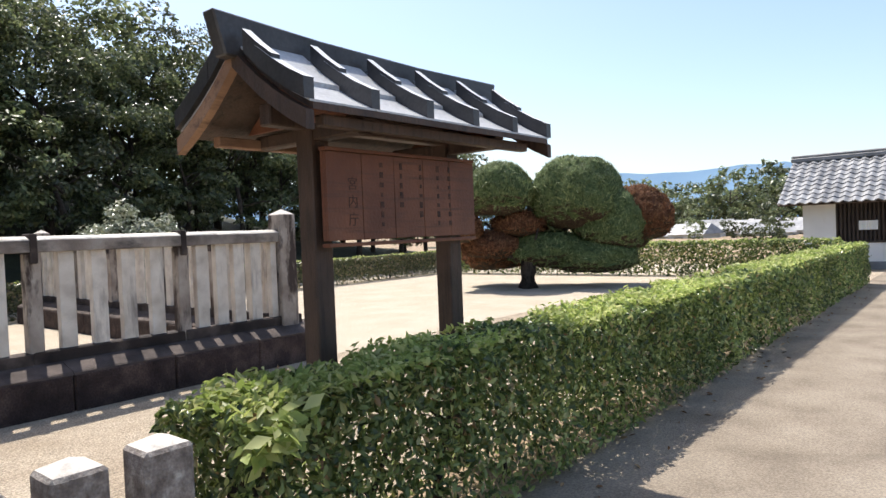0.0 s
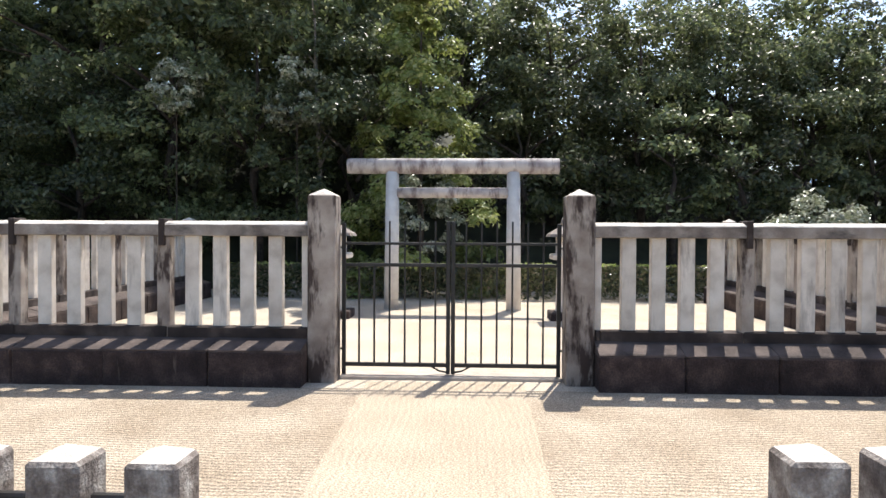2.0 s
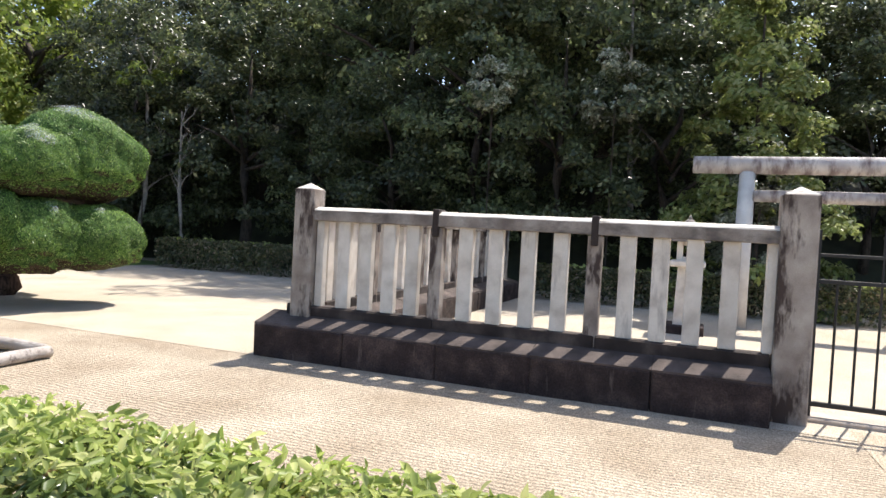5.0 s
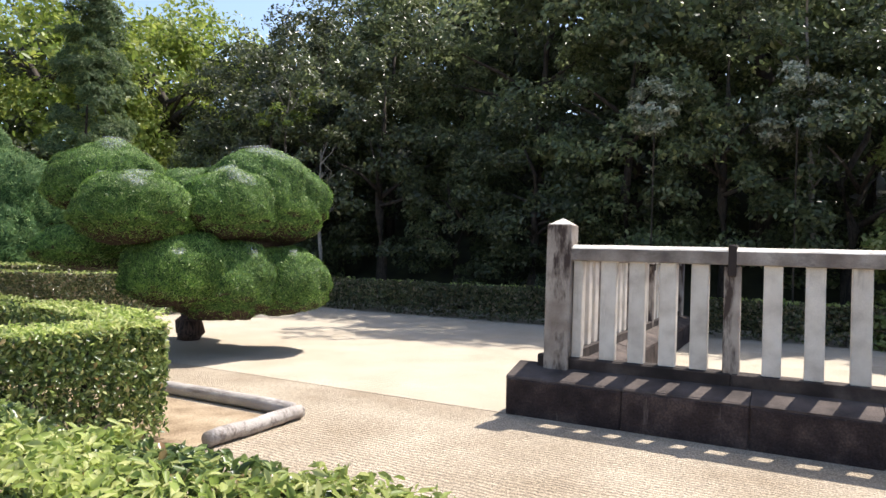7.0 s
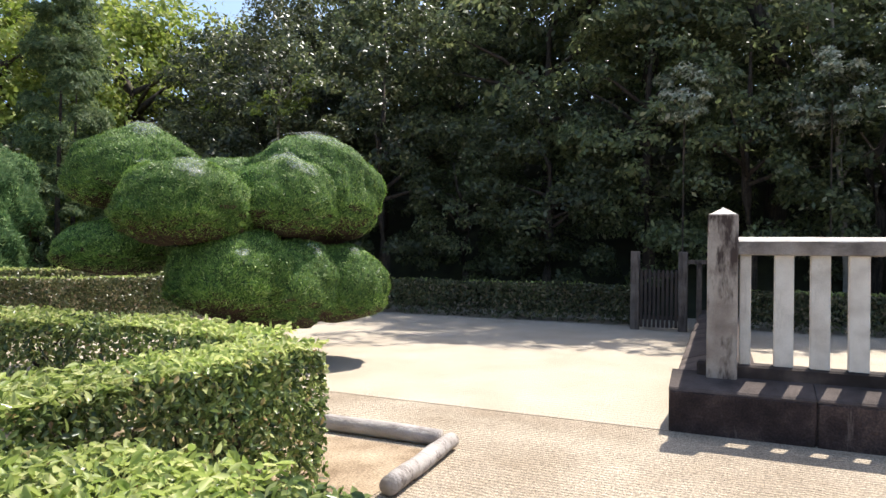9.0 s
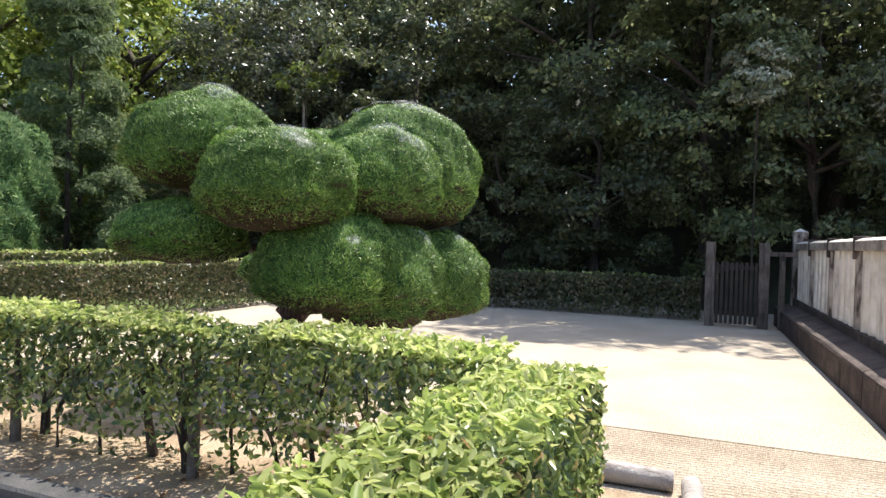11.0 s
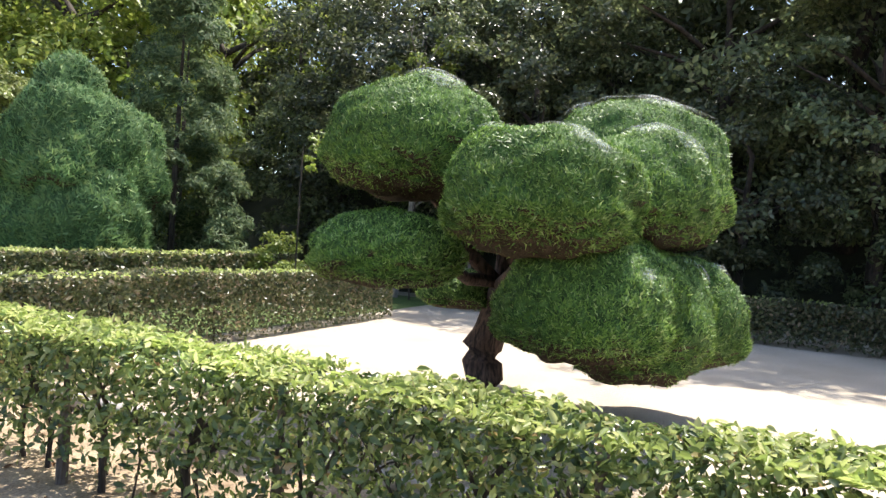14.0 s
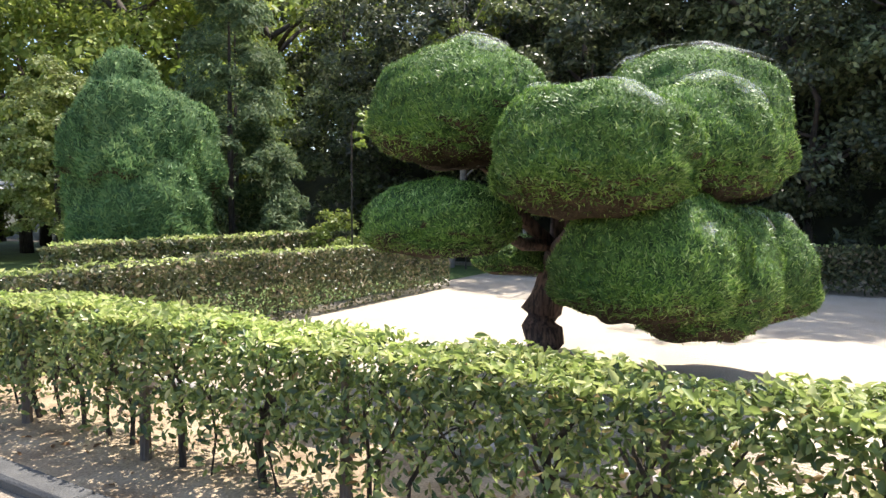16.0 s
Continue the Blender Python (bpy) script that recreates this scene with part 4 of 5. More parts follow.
LOBES = [
    ((-6.60, -13.47, 2.38), (0.80, 0.80, 0.60), 40000),
    ((-6.00, -12.07, 1.92), (0.72, 0.72, 0.52), 42000),
    ((-8.05, -11.87, 2.21), (1.00, 1.00, 0.79), 36000),
    ((-7.15, -11.62, 2.03), (0.72, 0.66, 0.55), 30000),
    ((-6.50, -11.80, 1.15), (0.70, 0.72, 0.56), 36000),
    ((-8.00, -11.36, 0.99), (0.74, 0.70, 0.56), 26000),
    ((-7.15, -11.55, 1.01), (0.80, 0.64, 0.60), 28000),
    ((-6.32, -13.50, 1.43), (0.68, 0.66, 0.36), 26000),
    ((-7.55, -12.75, 2.24), (0.70, 0.70, 0.48), 12000),
    ((-8.60, -12.90, 1.90), (0.62, 0.62, 0.42), 5000),
    ((-8.05, -13.60, 1.02), (0.42, 0.45, 0.25), 4000),
]
topiary()


def web_material():
    m = bpy.data.materials.new("thin cobweb sheet")
    m.use_nodes = True
    n, l = m.node_tree.nodes, m.node_tree.links
    geo = n.new("ShaderNodeNewGeometry")
    nz = n.new("ShaderNodeTexNoise")
    nz.inputs["Scale"].default_value, nz.inputs["Detail"].default_value = 22, 8
    l.new(geo.outputs["Position"], nz.inputs["Vector"])
    mr = n.new("ShaderNodeMapRange")
    mr.inputs[1].default_value, mr.inputs[2].default_value, mr.inputs[3].default_value, mr.inputs[4].default_value = 0.36, 0.80, 0.0, 0.34
    l.new(nz.outputs["Fac"], mr.inputs[0])
    tr = n.new("ShaderNodeBsdfTransparent")
    b = n["Principled BSDF"]
    b.inputs["Base Color"].default_value, b.inputs["Roughness"].default_value = (0.8, 0.82, 0.8, 1), 0.5
    mix = n.new("ShaderNodeMixShader")
    fade = n.new("ShaderNodeAttribute")
    fade.attribute_name = "fade"
    mu = n.new("ShaderNodeMath")
    mu.operation = "MULTIPLY"
    l.new(mr.outputs[0], mu.inputs[0])
    l.new(fade.outputs["Fac"], mu.inputs[1])
    l.new(mu.outputs[0], mix.inputs[0])
    l.new(tr.outputs[0], mix.inputs[1])
    l.new(b.outputs[0], mix.inputs[2])
    l.new(mix.outputs[0], n["Material Output"].inputs[0])
    return m


WEB_SHEET = web_material()


def cobweb(i, u0, width, depth, rz):
    """A thin veil of cobweb draped over pad i around the direction u0."""
    (c, r, _), bm = LOBES[i], bmesh.new()
    lead = Vector(u0).normalized()
    turn = Matrix.Rotation(radians(rz), 3, lead)
    side = turn @ lead.orthogonal().normalized()
    back = lead.cross(side)
    thin = bm.verts.layers.float.new("fade")
    n, grid = 9, []
    for j in range(n):
        row = []
        for q in range(n):
            a, b = j / (n - 1) * 2 - 1, q / (n - 1) * 2 - 1
            edge = 1 - 0.3 * abs(noise.noise(Vector((i * 5 + a * 2, b * 2, u0[0] * 9))))
            u = (lead + side * a * math.sqrt(1 - b * b / 2) * width * edge + back * b * math.sqrt(1 - a * a / 2) * depth * edge).normalized()
            row.append(bm.verts.new(Vector(c) + pad_shape(u, Vector(r), i + 1, 0.13) * 1.012 + u * 0.008))
            row[-1][thin] = max(0.0, 1 - max(abs(a), abs(b)) ** 2)
        grid.append(row)
    for a, b in zip(grid, grid[1:]):
        for j in range(n - 1):
            bm.faces.new((a[j], b[j], b[j + 1], a[j + 1]))
    return tagged(part("cobweb", bm, WEB_SHEET, smooth=True), "thin white cobweb veil on the clipped pads", "cobweb", "cobwebs on the topiary")


for spec in ((0, (0.2, 0.3, 1), 0.55, 0.25, 20), (0, (-0.3, 0.5, 1), 0.4, 0.2, 80), (1, (0.1, 0.2, 1), 0.6, 0.3, 10), (1, (0.5, 0.6, 0.8), 0.3, 0.2, 50), (1, (0.35, -0.4, 0.9), 0.35, 0.15, 0),
             (2, (0.3, 0.1, 1), 0.45, 0.2, 30), (2, (0.4, 0.5, 0.9), 0.4, 0.18, 70), (2, (0.1, -0.5, 1), 0.35, 0.18, 0), (3, (0.3, 0.2, 1), 0.5, 0.22, 40), (3, (0.3, 0.7, 0.8), 0.35, 0.2, 90),
             (4, (0.5, 0.1, 0.85), 0.16, 0.08, 20), (4, (0.6, 0.7, 0.6), 0.14, 0.09, 60), (5, (0.3, 0.5, 0.8), 0.2, 0.1, 10), (6, (0.1, 0.7, 0.8), 0.25, 0.1, 30)):
    cobweb(*spec)


def far_topiary():
    o = Vector((-8.8, 14.2, 0))
    t = empty("topiary_tree", "clipped cloud tree with some rusty dead pads", "tree", tuple(o))
    bm = bmesh.new()
    tube(bm, [(0, 0, -0.1), (0.03, 0, 0.4), (-0.02, 0.05, 1.0), (0, 0.1, 1.7), (0.1, 0.1, 2.2)], [0.26, 0.2, 0.17, 0.13, 0.06], 12, 0.6)
    for e, r in (((-0.9, -0.5, 1.7), 0.07), ((0.9, 0.8, 1.7), 0.08), ((0.4, -0.1, 1.5), 0.06), ((-1.2, -0.9, 1.3), 0.06), ((1.5, 1.2, 1.1), 0.07)):
        s = Vector((0, 0.02, 0.7))
        tube(bm, [s, s.lerp(Vector(e), 0.5) + Vector((0, 0, -0.1)), e], [r, r * 0.7, r * 0.4], 8, 0.5)
    part("trunk", bm, BARK, t, "dark forked trunk", smooth=True)
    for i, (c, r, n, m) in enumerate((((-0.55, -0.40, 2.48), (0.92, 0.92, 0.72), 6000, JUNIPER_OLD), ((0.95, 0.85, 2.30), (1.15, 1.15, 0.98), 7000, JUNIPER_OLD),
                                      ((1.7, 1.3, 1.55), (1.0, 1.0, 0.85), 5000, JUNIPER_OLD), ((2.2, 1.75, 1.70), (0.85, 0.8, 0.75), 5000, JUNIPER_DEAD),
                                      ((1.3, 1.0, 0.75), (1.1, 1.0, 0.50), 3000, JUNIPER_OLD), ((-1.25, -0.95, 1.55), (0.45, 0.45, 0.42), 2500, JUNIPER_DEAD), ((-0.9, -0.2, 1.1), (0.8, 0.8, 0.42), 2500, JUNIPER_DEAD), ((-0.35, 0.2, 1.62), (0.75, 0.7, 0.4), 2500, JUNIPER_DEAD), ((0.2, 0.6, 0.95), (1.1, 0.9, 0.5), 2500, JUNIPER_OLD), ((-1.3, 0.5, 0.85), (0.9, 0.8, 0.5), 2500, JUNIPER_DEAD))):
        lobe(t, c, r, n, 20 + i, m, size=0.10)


far_topiary()


# ---------- woods ----------
def crown_mesh(seed, w, h, clumps, per, leaf, material, lean=0.6, shape="round", aspect=0.5, up=0.0, puff=1.0):
    """Leaf clumps spread over an uneven crown; base of the crown at z=0."""
    rs = np.random.RandomState(seed)
    P, N = [], []
    for i in range(clumps):
        u = on_ball(rs, 1)[0]
        rr = rs.uniform(0.45, 1.0) ** 0.6
        z = 0.5 + 0.5 * u[2] * rr
        if shape == "cone":
            z = rs.uniform(0, 1) ** 1.25
            k = (1 - z) ** 0.75 * 0.95 + 0.05
            a = rs.uniform(0, 2 * math.pi)
            c = np.array([math.cos(a) * k * w * rs.uniform(0.6, 1), math.sin(a) * k * w * rs.uniform(0.6, 1), z * h])
            out = np.array([math.cos(a), math.sin(a), 0.35])
        else:
            c = np.array([u[0] * w * rr, u[1] * w * rr, z * h])
            out = np.array([u[0], u[1], u[2] + 0.3])
        cr = rs.uniform(0.45, 0.9) * (w / 2.2) ** 0.5 * puff
        b = on_ball(rs, per)
        b[:, 2] = np.where(b[:, 2] < -0.2, -b[:, 2] * 0.6, b[:, 2])
        b *= (rs.uniform(0.3, 1.0, per) ** 0.4)[:, None]
        b[:, 2] *= 0.95
        P.append(c + b * cr)
        n = b + 0.5 * out + np.array([0, 0, 0.4])
        N.append(n / (np.linalg.norm(n, axis=1)[:, None] + 1e-9))
    return leaves("crown", np.concatenate(P), np.concatenate(N), leaf, material, aspect, lean, up)


def tree(name, label, crown, base, trunk_h, w, h, bark=BARK, r=0.16, limbs=6, seed=1):
    rs = np.random.RandomState(seed)
    t = tagged(new(name), label, "tree", "trees of the wood")
    bm = bmesh.new()
    top = trunk_h + h * 0.75
    pts = [(0, 0, -0.4)] + [(rs.uniform(-0.12, 0.12) * k, rs.uniform(-0.12, 0.12) * k, top * k / 5) for k in range(1, 6)]
    tube(bm, pts, [r * 1.3, r, r * 0.85, r * 0.65, r * 0.45, r * 0.15], 8, 0.3)
    for k in range(limbs):
        s = Vector(pts[2]).lerp(Vector(pts[4]), rs.uniform(0, 1))
        a = rs.uniform(0, 2 * math.pi)
        e = s + Vector((math.cos(a) * w * 0.75, math.sin(a) * w * 0.75, rs.uniform(0.3, 1.4)))
        tube(bm, [s, s.lerp(e, 0.5) + Vector((0, 0, 0.12)), e], [r * 0.4, r * 0.26, r * 0.08], 6)
    part("trunk", bm, bark, t, smooth=True)
    c = part("crown", crown, None, t)
    c.location = (0, 0, trunk_h)
    t.matrix_basis = pose(*base)
    return t


PROTO = []
for i in range(6):
    w, h = (2.3, 2.6, 2.9, 2.5, 2.8, 2.4)[i], (7.0, 8.0, 7.4, 8.6, 7.6, 8.2)[i]
    PROTO.append((crown_mesh(100 + i, w, h, 66, 215, 0.165, FOREST_LEAF, 0.6, puff=0.88), w, h))
FAR = [(crown_mesh(170 + i, 3.0, 7.0, 40, 28, 0.6, FOREST_LEAF, 0.55), 3.0, 7.0) for i in range(2)]
COARSE = []
for i in range(4):
    w, h = (2.8, 3.0, 2.6, 3.2)[i], (7.0, 7.6, 8.0, 7.2)[i]
    COARSE.append((crown_mesh(130 + i, w, h, 42, 105, 0.27, FOREST_LEAF, 0.55), w, h))
BRIGHT = [(crown_mesh(150 + i, 2.6, 6.5, 46, 210, 0.17, BRIGHT_LEAF, 0.6), 2.6, 6.5) for i in range(2)]
PROTO_TREES = {}


def hill_z(x, y):
    i = (-17.5 - x) / 2.2
    if i <= 0:
        return 0.0
    return hill_fade(y) * min(1.0, i / 7) ** 0.8 * (6.0 + 3.0 * max(0.0, min(1.0, -y / 6)))


def wood_tree(stock, word, x, y, i, s, z=None):
    """A tree of the wood: the first of each kind is built, the others are copies."""
    key = (word, i)
    rz = random.uniform(0, 360)
    z = hill_z(x, y) if z is None else z
    if key not in PROTO_TREES:
        cm, w, h = stock[i]
        t = tree("tree", word, cm, (x, y, z), 0.35, w, h, seed=i + 3)
        PROTO_TREES[key] = t
    else:
        t = copy_thing(PROTO_TREES[key], pose(x, y, z, 0, 0, rz))
    t.scale = (s, s, s * random.uniform(0.95, 1.08))
    return t


DARK_WORD, BACK_WORD, LIGHT_WORD = "dark evergreen tree at the edge of the wood", "evergreen tree deep in the wood", "sunlit yellow-green tree behind the outbuilding"
k = 0
y = -22.8
while y < -2.9:
    wood_tree(PROTO, DARK_WORD, -17.6 + random.uniform(-0.4, 0.4), y, k % 6, random.uniform(0.68, 1.05))
    y += random.uniform(2.0, 2.6)
    k += 1 + (k % 3 == 0)
y = -23.5
while y < -1.5:
    wood_tree(PROTO, DARK_WORD, -20.2 + random.uniform(-0.5, 0.5), y, k % 6, random.uniform(1.3, 1.55) if -13 < y < -4 else random.uniform(0.92, 1.1))
    y += random.uniform(2.6, 3.2)
    k += 1 + (k % 3 == 0)
y = -0.6
while y < 27.0:
    wood_tree(PROTO, DARK_WORD, -21.0 + random.uniform(-0.6, 0.6), y, k % 6, random.uniform(0.86, 0.98) * (1.0 if y < 9 else (0.82 if y < 17 else 0.62)))
    y += random.uniform(2.2, 2.8)
    k += 1 + (k % 3 == 0)
for x, y0, y1, step, s in ((-23.6, -28, -1, 3.4, 1.2), (-27, -38, 0, 4.2, 1.4), (-25.5, 1, 22, 3.2, 0.86), (-31, -44, 0, 5.5, 1.5), (-19.3, 1.0, 27, 1.9, 0.62), (-23, 0, 22, 2.2, 0.85)):
    y = y0
    while y < y1:
        wood_tree(COARSE, BACK_WORD, x + random.uniform(-0.8, 0.8), y, k % 4, s * random.uniform(0.9, 1.08) * (0.8 if y < -20 else 1.0))
        y += step * random.uniform(0.85, 1.15)
        k += 1 + random.randint(0, 2)
for x, y, sc in ((-19.5, -36, 1.6), (-24, -35, 1.6), (-16, -41, 1.7), (-22.5, -40, 1.7), (-7, -45, 1.9), (8, -41, 1.6), (-14.0, -29.5, 0.75)):
    wood_tree(COARSE, BACK_WORD, x, y, k % 4, sc, 0.0)
    k += 1
for x, y, sc in ((-13.0, -35.5, 1.15), (-9.5, -36.2, 1.3), (-6.0, -35.6, 1.2), (-2.5, -36.5, 1.3), (1.0, -35.8, 1.2), (-15.5, -36.5, 1.5), (-11, -40.5, 2.0), (-4, -41, 2.0), (3, -40.5, 1.9), (-17.0, -30.5, 1.3), (-20, -29.8, 1.75), (-23.5, -33.5, 2.0), (-16.5, -33.5, 1.9), (-13, -33.0, 1.25)):
    wood_tree(BRIGHT, LIGHT_WORD, x, y, k % 2, sc, 0.0)
    k += 1


def shrub(name, label, at, w, h, clumps, per, leaf, material, seed, shape="round", group="", bark=BARK, lift=0.0, aspect=0.5):
    t = empty(name, label, "shrub" if shape == "round" else "tree", at, 0, group)
    part("foliage", crown_mesh(seed, w, h, clumps, per, leaf, material, 0.5, shape, aspect, puff=0.55), None, t).location = (0, 0, lift)
    bm = bmesh.new()
    tube(bm, [(0, 0, -0.1), (0.02, 0.01, lift + h * 0.3), (0.0, 0.03, lift + h * 0.7)], [0.09, 0.07, 0.02] if lift < 1 else [0.022, 0.016, 0.006], 8, 0.3)
    part("trunk", bm, bark, t)
    return t


shrub("shrub", "rounded pale glossy-leaved shrub beyond the side fence", (-13.0, 6.2, 0), 1.0, 2.2, 60, 170, 0.10, SILVER_LEAF, 301)


flame = empty("conifer", "dense blue-green flame-shaped conifer behind the hedges", "tree", (-9.45, -21.9, 0))
part("trunk", tube(bmesh.new(), [(0, 0, -0.1), (0.02, 0, 0.6), (0, 0.02, 1.5)], [0.12, 0.1, 0.05], 8, 0.3), BARK, flame)
for q, (c, r, n) in enumerate((((0.1, 0.0, 1.55), (1.32, 1.28, 1.50), 22000), ((0.25, 0.1, 2.65), (1.12, 1.06, 1.35), 18000), ((0.40, 0.1, 3.38), (0.66, 0.64, 1.0), 9000), ((-0.65, 0.25, 2.5), (0.78, 0.74, 1.15), 10000))):
    lobe(flame, c, r, n, 40 + q, CONIFER_LEAF, 0.22, 0.11)
shrub("conifer", "tall shaggy drooping conifer at the wood edge", (-11.9, -22.3, 0), 1.75, 9.0, 190, 240, 0.16, SHADED_CONIFER, 312, "cone", aspect=0.24)
shrub("conifer", "dark upright conifer at the wood edge", (-13.6, -24.0, 0), 1.8, 9.0, 120, 170, 0.18, SHADED_CONIFER, 314, "cone", aspect=0.26)
shrub("shrub", "small round broadleaf tree beside the outbuilding", (-11.0, -27.6, 0), 1.5, 4.4, 120, 170, 0.12, OLIVE_LEAF, 313, lift=0.6)
shrub("shrub", "clipped round bush with bright leaves", (-4.05, -18.95, 0), 0.36, 0.75, 90, 70, 0.06, SHOOT_LEAF, 315, lift=0.78)
shrub("shrub", "low spreading bush with bright leaves", (-4.15, -18.75, 0), 0.62, 1.05, 120, 75, 0.065, SHOOT_LEAF, 316)
shrub("shrub", "small leafy shrub by the far hedge", (-12.4, -19.7, 0), 0.6, 1.35, 30, 110, 0.09, BRIGHT_LEAF, 317)
shrub("shrub", "pale glossy shrub under the wood edge", (-15.9, -1.6, 0), 0.9, 3.2, 45, 160, 0.11, SILVER_LEAF, 318)
shrub("shrub", "pale glossy spray of leaves high in the wood edge", (-16.3, -4.74, 0), 0.85, 1.7, 34, 120, 0.11, SILVER_LEAF, 319, lift=4.0)
shrub("shrub", "pale glossy spray of leaves high in the wood edge", (-15.9, -7.6, 0), 0.7, 1.3, 24, 110, 0.11, SILVER_LEAF, 329, lift=4.4)
shrub("shrub", "bright large-leaved seedling growing out of the hedge end", (-2.02, 1.40, 0), 0.24, 0.26, 14, 26, 0.085, SHOOT_LEAF, 330, lift=0.62)
shrub("shrub", "thin high spray of yellow leaves before the wood", (-16.6, -17.9, 0), 0.62, 0.85, 16, 60, 0.11, BRIGHT_LEAF, 331, lift=5.75)
shrub("conifer", "sunlit yellow-green conifer behind the gateway", (-16.5, -1.7, 0), 2.1, 9.3, 130, 200, 0.15, OLIVE_LEAF, 320, "cone")


def litter(name, label, spots, n, seed):
    """Dry fallen leaves lying about on the soil."""
    rs = np.random.RandomState(seed)
    P = []
    for x0, x1, y0, y1, z in spots:
        k = max(4, int(n * (x1 - x0) * (y1 - y0)))
        P.append(np.stack([rs.uniform(x0, x1, k), rs.uniform(y0, y1, k), np.full(k, z + 0.008)], 1))
    P = np.concatenate(P)
    return tagged(new(name, leaves(name, P, np.tile((0, 0, 1.0), (len(P), 1)), 0.055, DRY_LEAF, 0.5, 0.3, full=True)), label, "leaf litter", kind="stuff")


DRY_LEAF = leaf_mat("dry fallen leaf", [(0.0, (0.10, 0.05, 0.025)), (0.6, (0.22, 0.12, 0.06)), (1.0, (0.36, 0.24, 0.13))], 0.8, 0.15, 0.2)
litter("leaf_litter", "dry brown leaves fallen on the hedge bed", ((-4.8, -3.4, -17.2, -9.4, 0.004), (-3.4, -1.5, -9.4, -8.6, 0.004), (-2.4, -1.5, 1.1, 17.0, 0.004)), 16, 9)


def bare_tree(label, at, h, seed, r, material, spread):
    rs = np.random.RandomState(seed)
    t = empty("bare_tree", label, "tree", at)
    bm = bmesh.new()
    pts = [Vector((0, 0, -0.1))]
    for k in range(1, 7):
        pts.append(pts[-1] + Vector((rs.uniform(-0.12, 0.12), rs.uniform(-0.15, 0.15), h / 6)))
    tube(bm, pts, [r * (1 - k / 7) + 0.008 for k in range(7)], 8, 0.3)
    part("trunk", bm, material, t)
    for k in range(9):
        s = pts[2 + k % 4].lerp(pts[3 + k % 4], rs.uniform(0, 1))
        a = rs.uniform(0, 2 * math.pi)
        e = s + Vector((math.cos(a) * spread, math.sin(a) * spread, rs.uniform(0.4, 1.1))) * rs.uniform(0.5, 1)
        m1 = s.lerp(e, 0.5) + Vector((rs.uniform(-0.1, 0.1), rs.uniform(-0.1, 0.1), 0.05))
        bm = bmesh.new()
        tube(bm, [s, m1, e], [r * 0.35, r * 0.22, 0.006], 6)
        for _ in range(3):
            f = m1.lerp(e, rs.uniform(0, 1))
            g = f + Vector((rs.uniform(-0.3, 0.3), rs.uniform(-0.3, 0.3), rs.uniform(0.1, 0.4)))
            tube(bm, [f, f.lerp(g, 0.5), g], [r * 0.14, 0.008, 0.004], 5)
        part("branch", bm, material, t)
    return t


bare_tree("leafless pale tree in front of the wood", (-15.9, -18.9, 0), 6.6, 5, 0.08, BARK_PALE, 1.1)
bare_tree("slender pale trunk at the wood edge", (-15.7, -16.9, 0), 4.6, 8, 0.07, BARK_PALE, 0.5)
bare_tree("bare grey twigs among the evergreens", (-17.3, -4.3, 0), 9.0, 9, 0.08, BARK_PALE, 1.1)
shrub("sapling", "thin sapling with yellow-orange autumn leaves", (-11.3, -18.4, 0), 0.5, 0.8, 5, 45, 0.10, BRIGHT_LEAF, 321, lift=2.6)
shrub("shrub", "sprays of yellow leaves before the dark wood", (-15.6, -18.3, 0), 0.8, 1.2, 10, 90, 0.12, BRIGHT_LEAF, 322, lift=4.8)


# ---------- back gate ----------
def back_gate():
    g = empty("wooden_gate", "dark slatted wooden gate between grey posts", "gate", (-14.30, -7.92, 0), 90)
    for x in (-0.455, 0.455):
        part("post", box(bmesh.new(), x - 0.085, x + 0.085, -0.085, 0.085, -0.05, 1.57, 0.012, 0.003), STAKE_WOOD, g, "grey weathered post")
    for z in (0.25, 1.1):
        part("gate_rail", box(bmesh.new(), -0.365, 0.365, -0.02, 0.02, z - 0.04, z + 0.04, 0.004), DOOR_WOOD, g)
    for k in range(9):
        x = -0.33 + k * 0.0825
        part("slat", box(bmesh.new(), x - 0.026, x + 0.026, -0.045, -0.022, 0.06, 1.2, 0.004), DOOR_WOOD, g)
    r = empty("side_rail", "grey rail joining the gate post and side fence", "rail", (-14.30, -7.38, 0), 90)
    part("rail", box(bmesh.new(), 0, 0.45, -0.03, 0.03, 1.33, 1.41, 0.006), STAKE_WOOD, r)
    part("pale", box(bmesh.new(), 0.16, 0.26, -0.03, 0.03, -0.03, 1.33, 0.006), STAKE_WOOD, r)


back_gate()


# ---------- warning sign ----------
def warning_sign():
    w = empty("warning_sign", "white no-entry sign on a dark post by the hedge end", "sign", (-3.61, -17.38, 0), 172)
    part("post", box(bmesh.new(), -0.025, 0.025, 0.0, 0.04, -0.05, 1.15, 0.004), WOOD_DARK, w)
    p = part("panel", box(bmesh.new(), -0.165, 0.165, -0.012, 0.0, 0.83, 1.21, 0.003), SIGN_WHITE, w)
    for i, ch in enumerate("立入禁止"):
        text("letters", ch, 0.095, (0.03, -0.0135, 1.152 - i * 0.084), (90, 0, 0), RED_PAINT, p)
    for i, ch in enumerate("宮内庁"):
        text("letters", ch, 0.045, (-0.11, -0.0135, 1.02 - i * 0.057), (90, 0, 0), INK, p)


warning_sign()


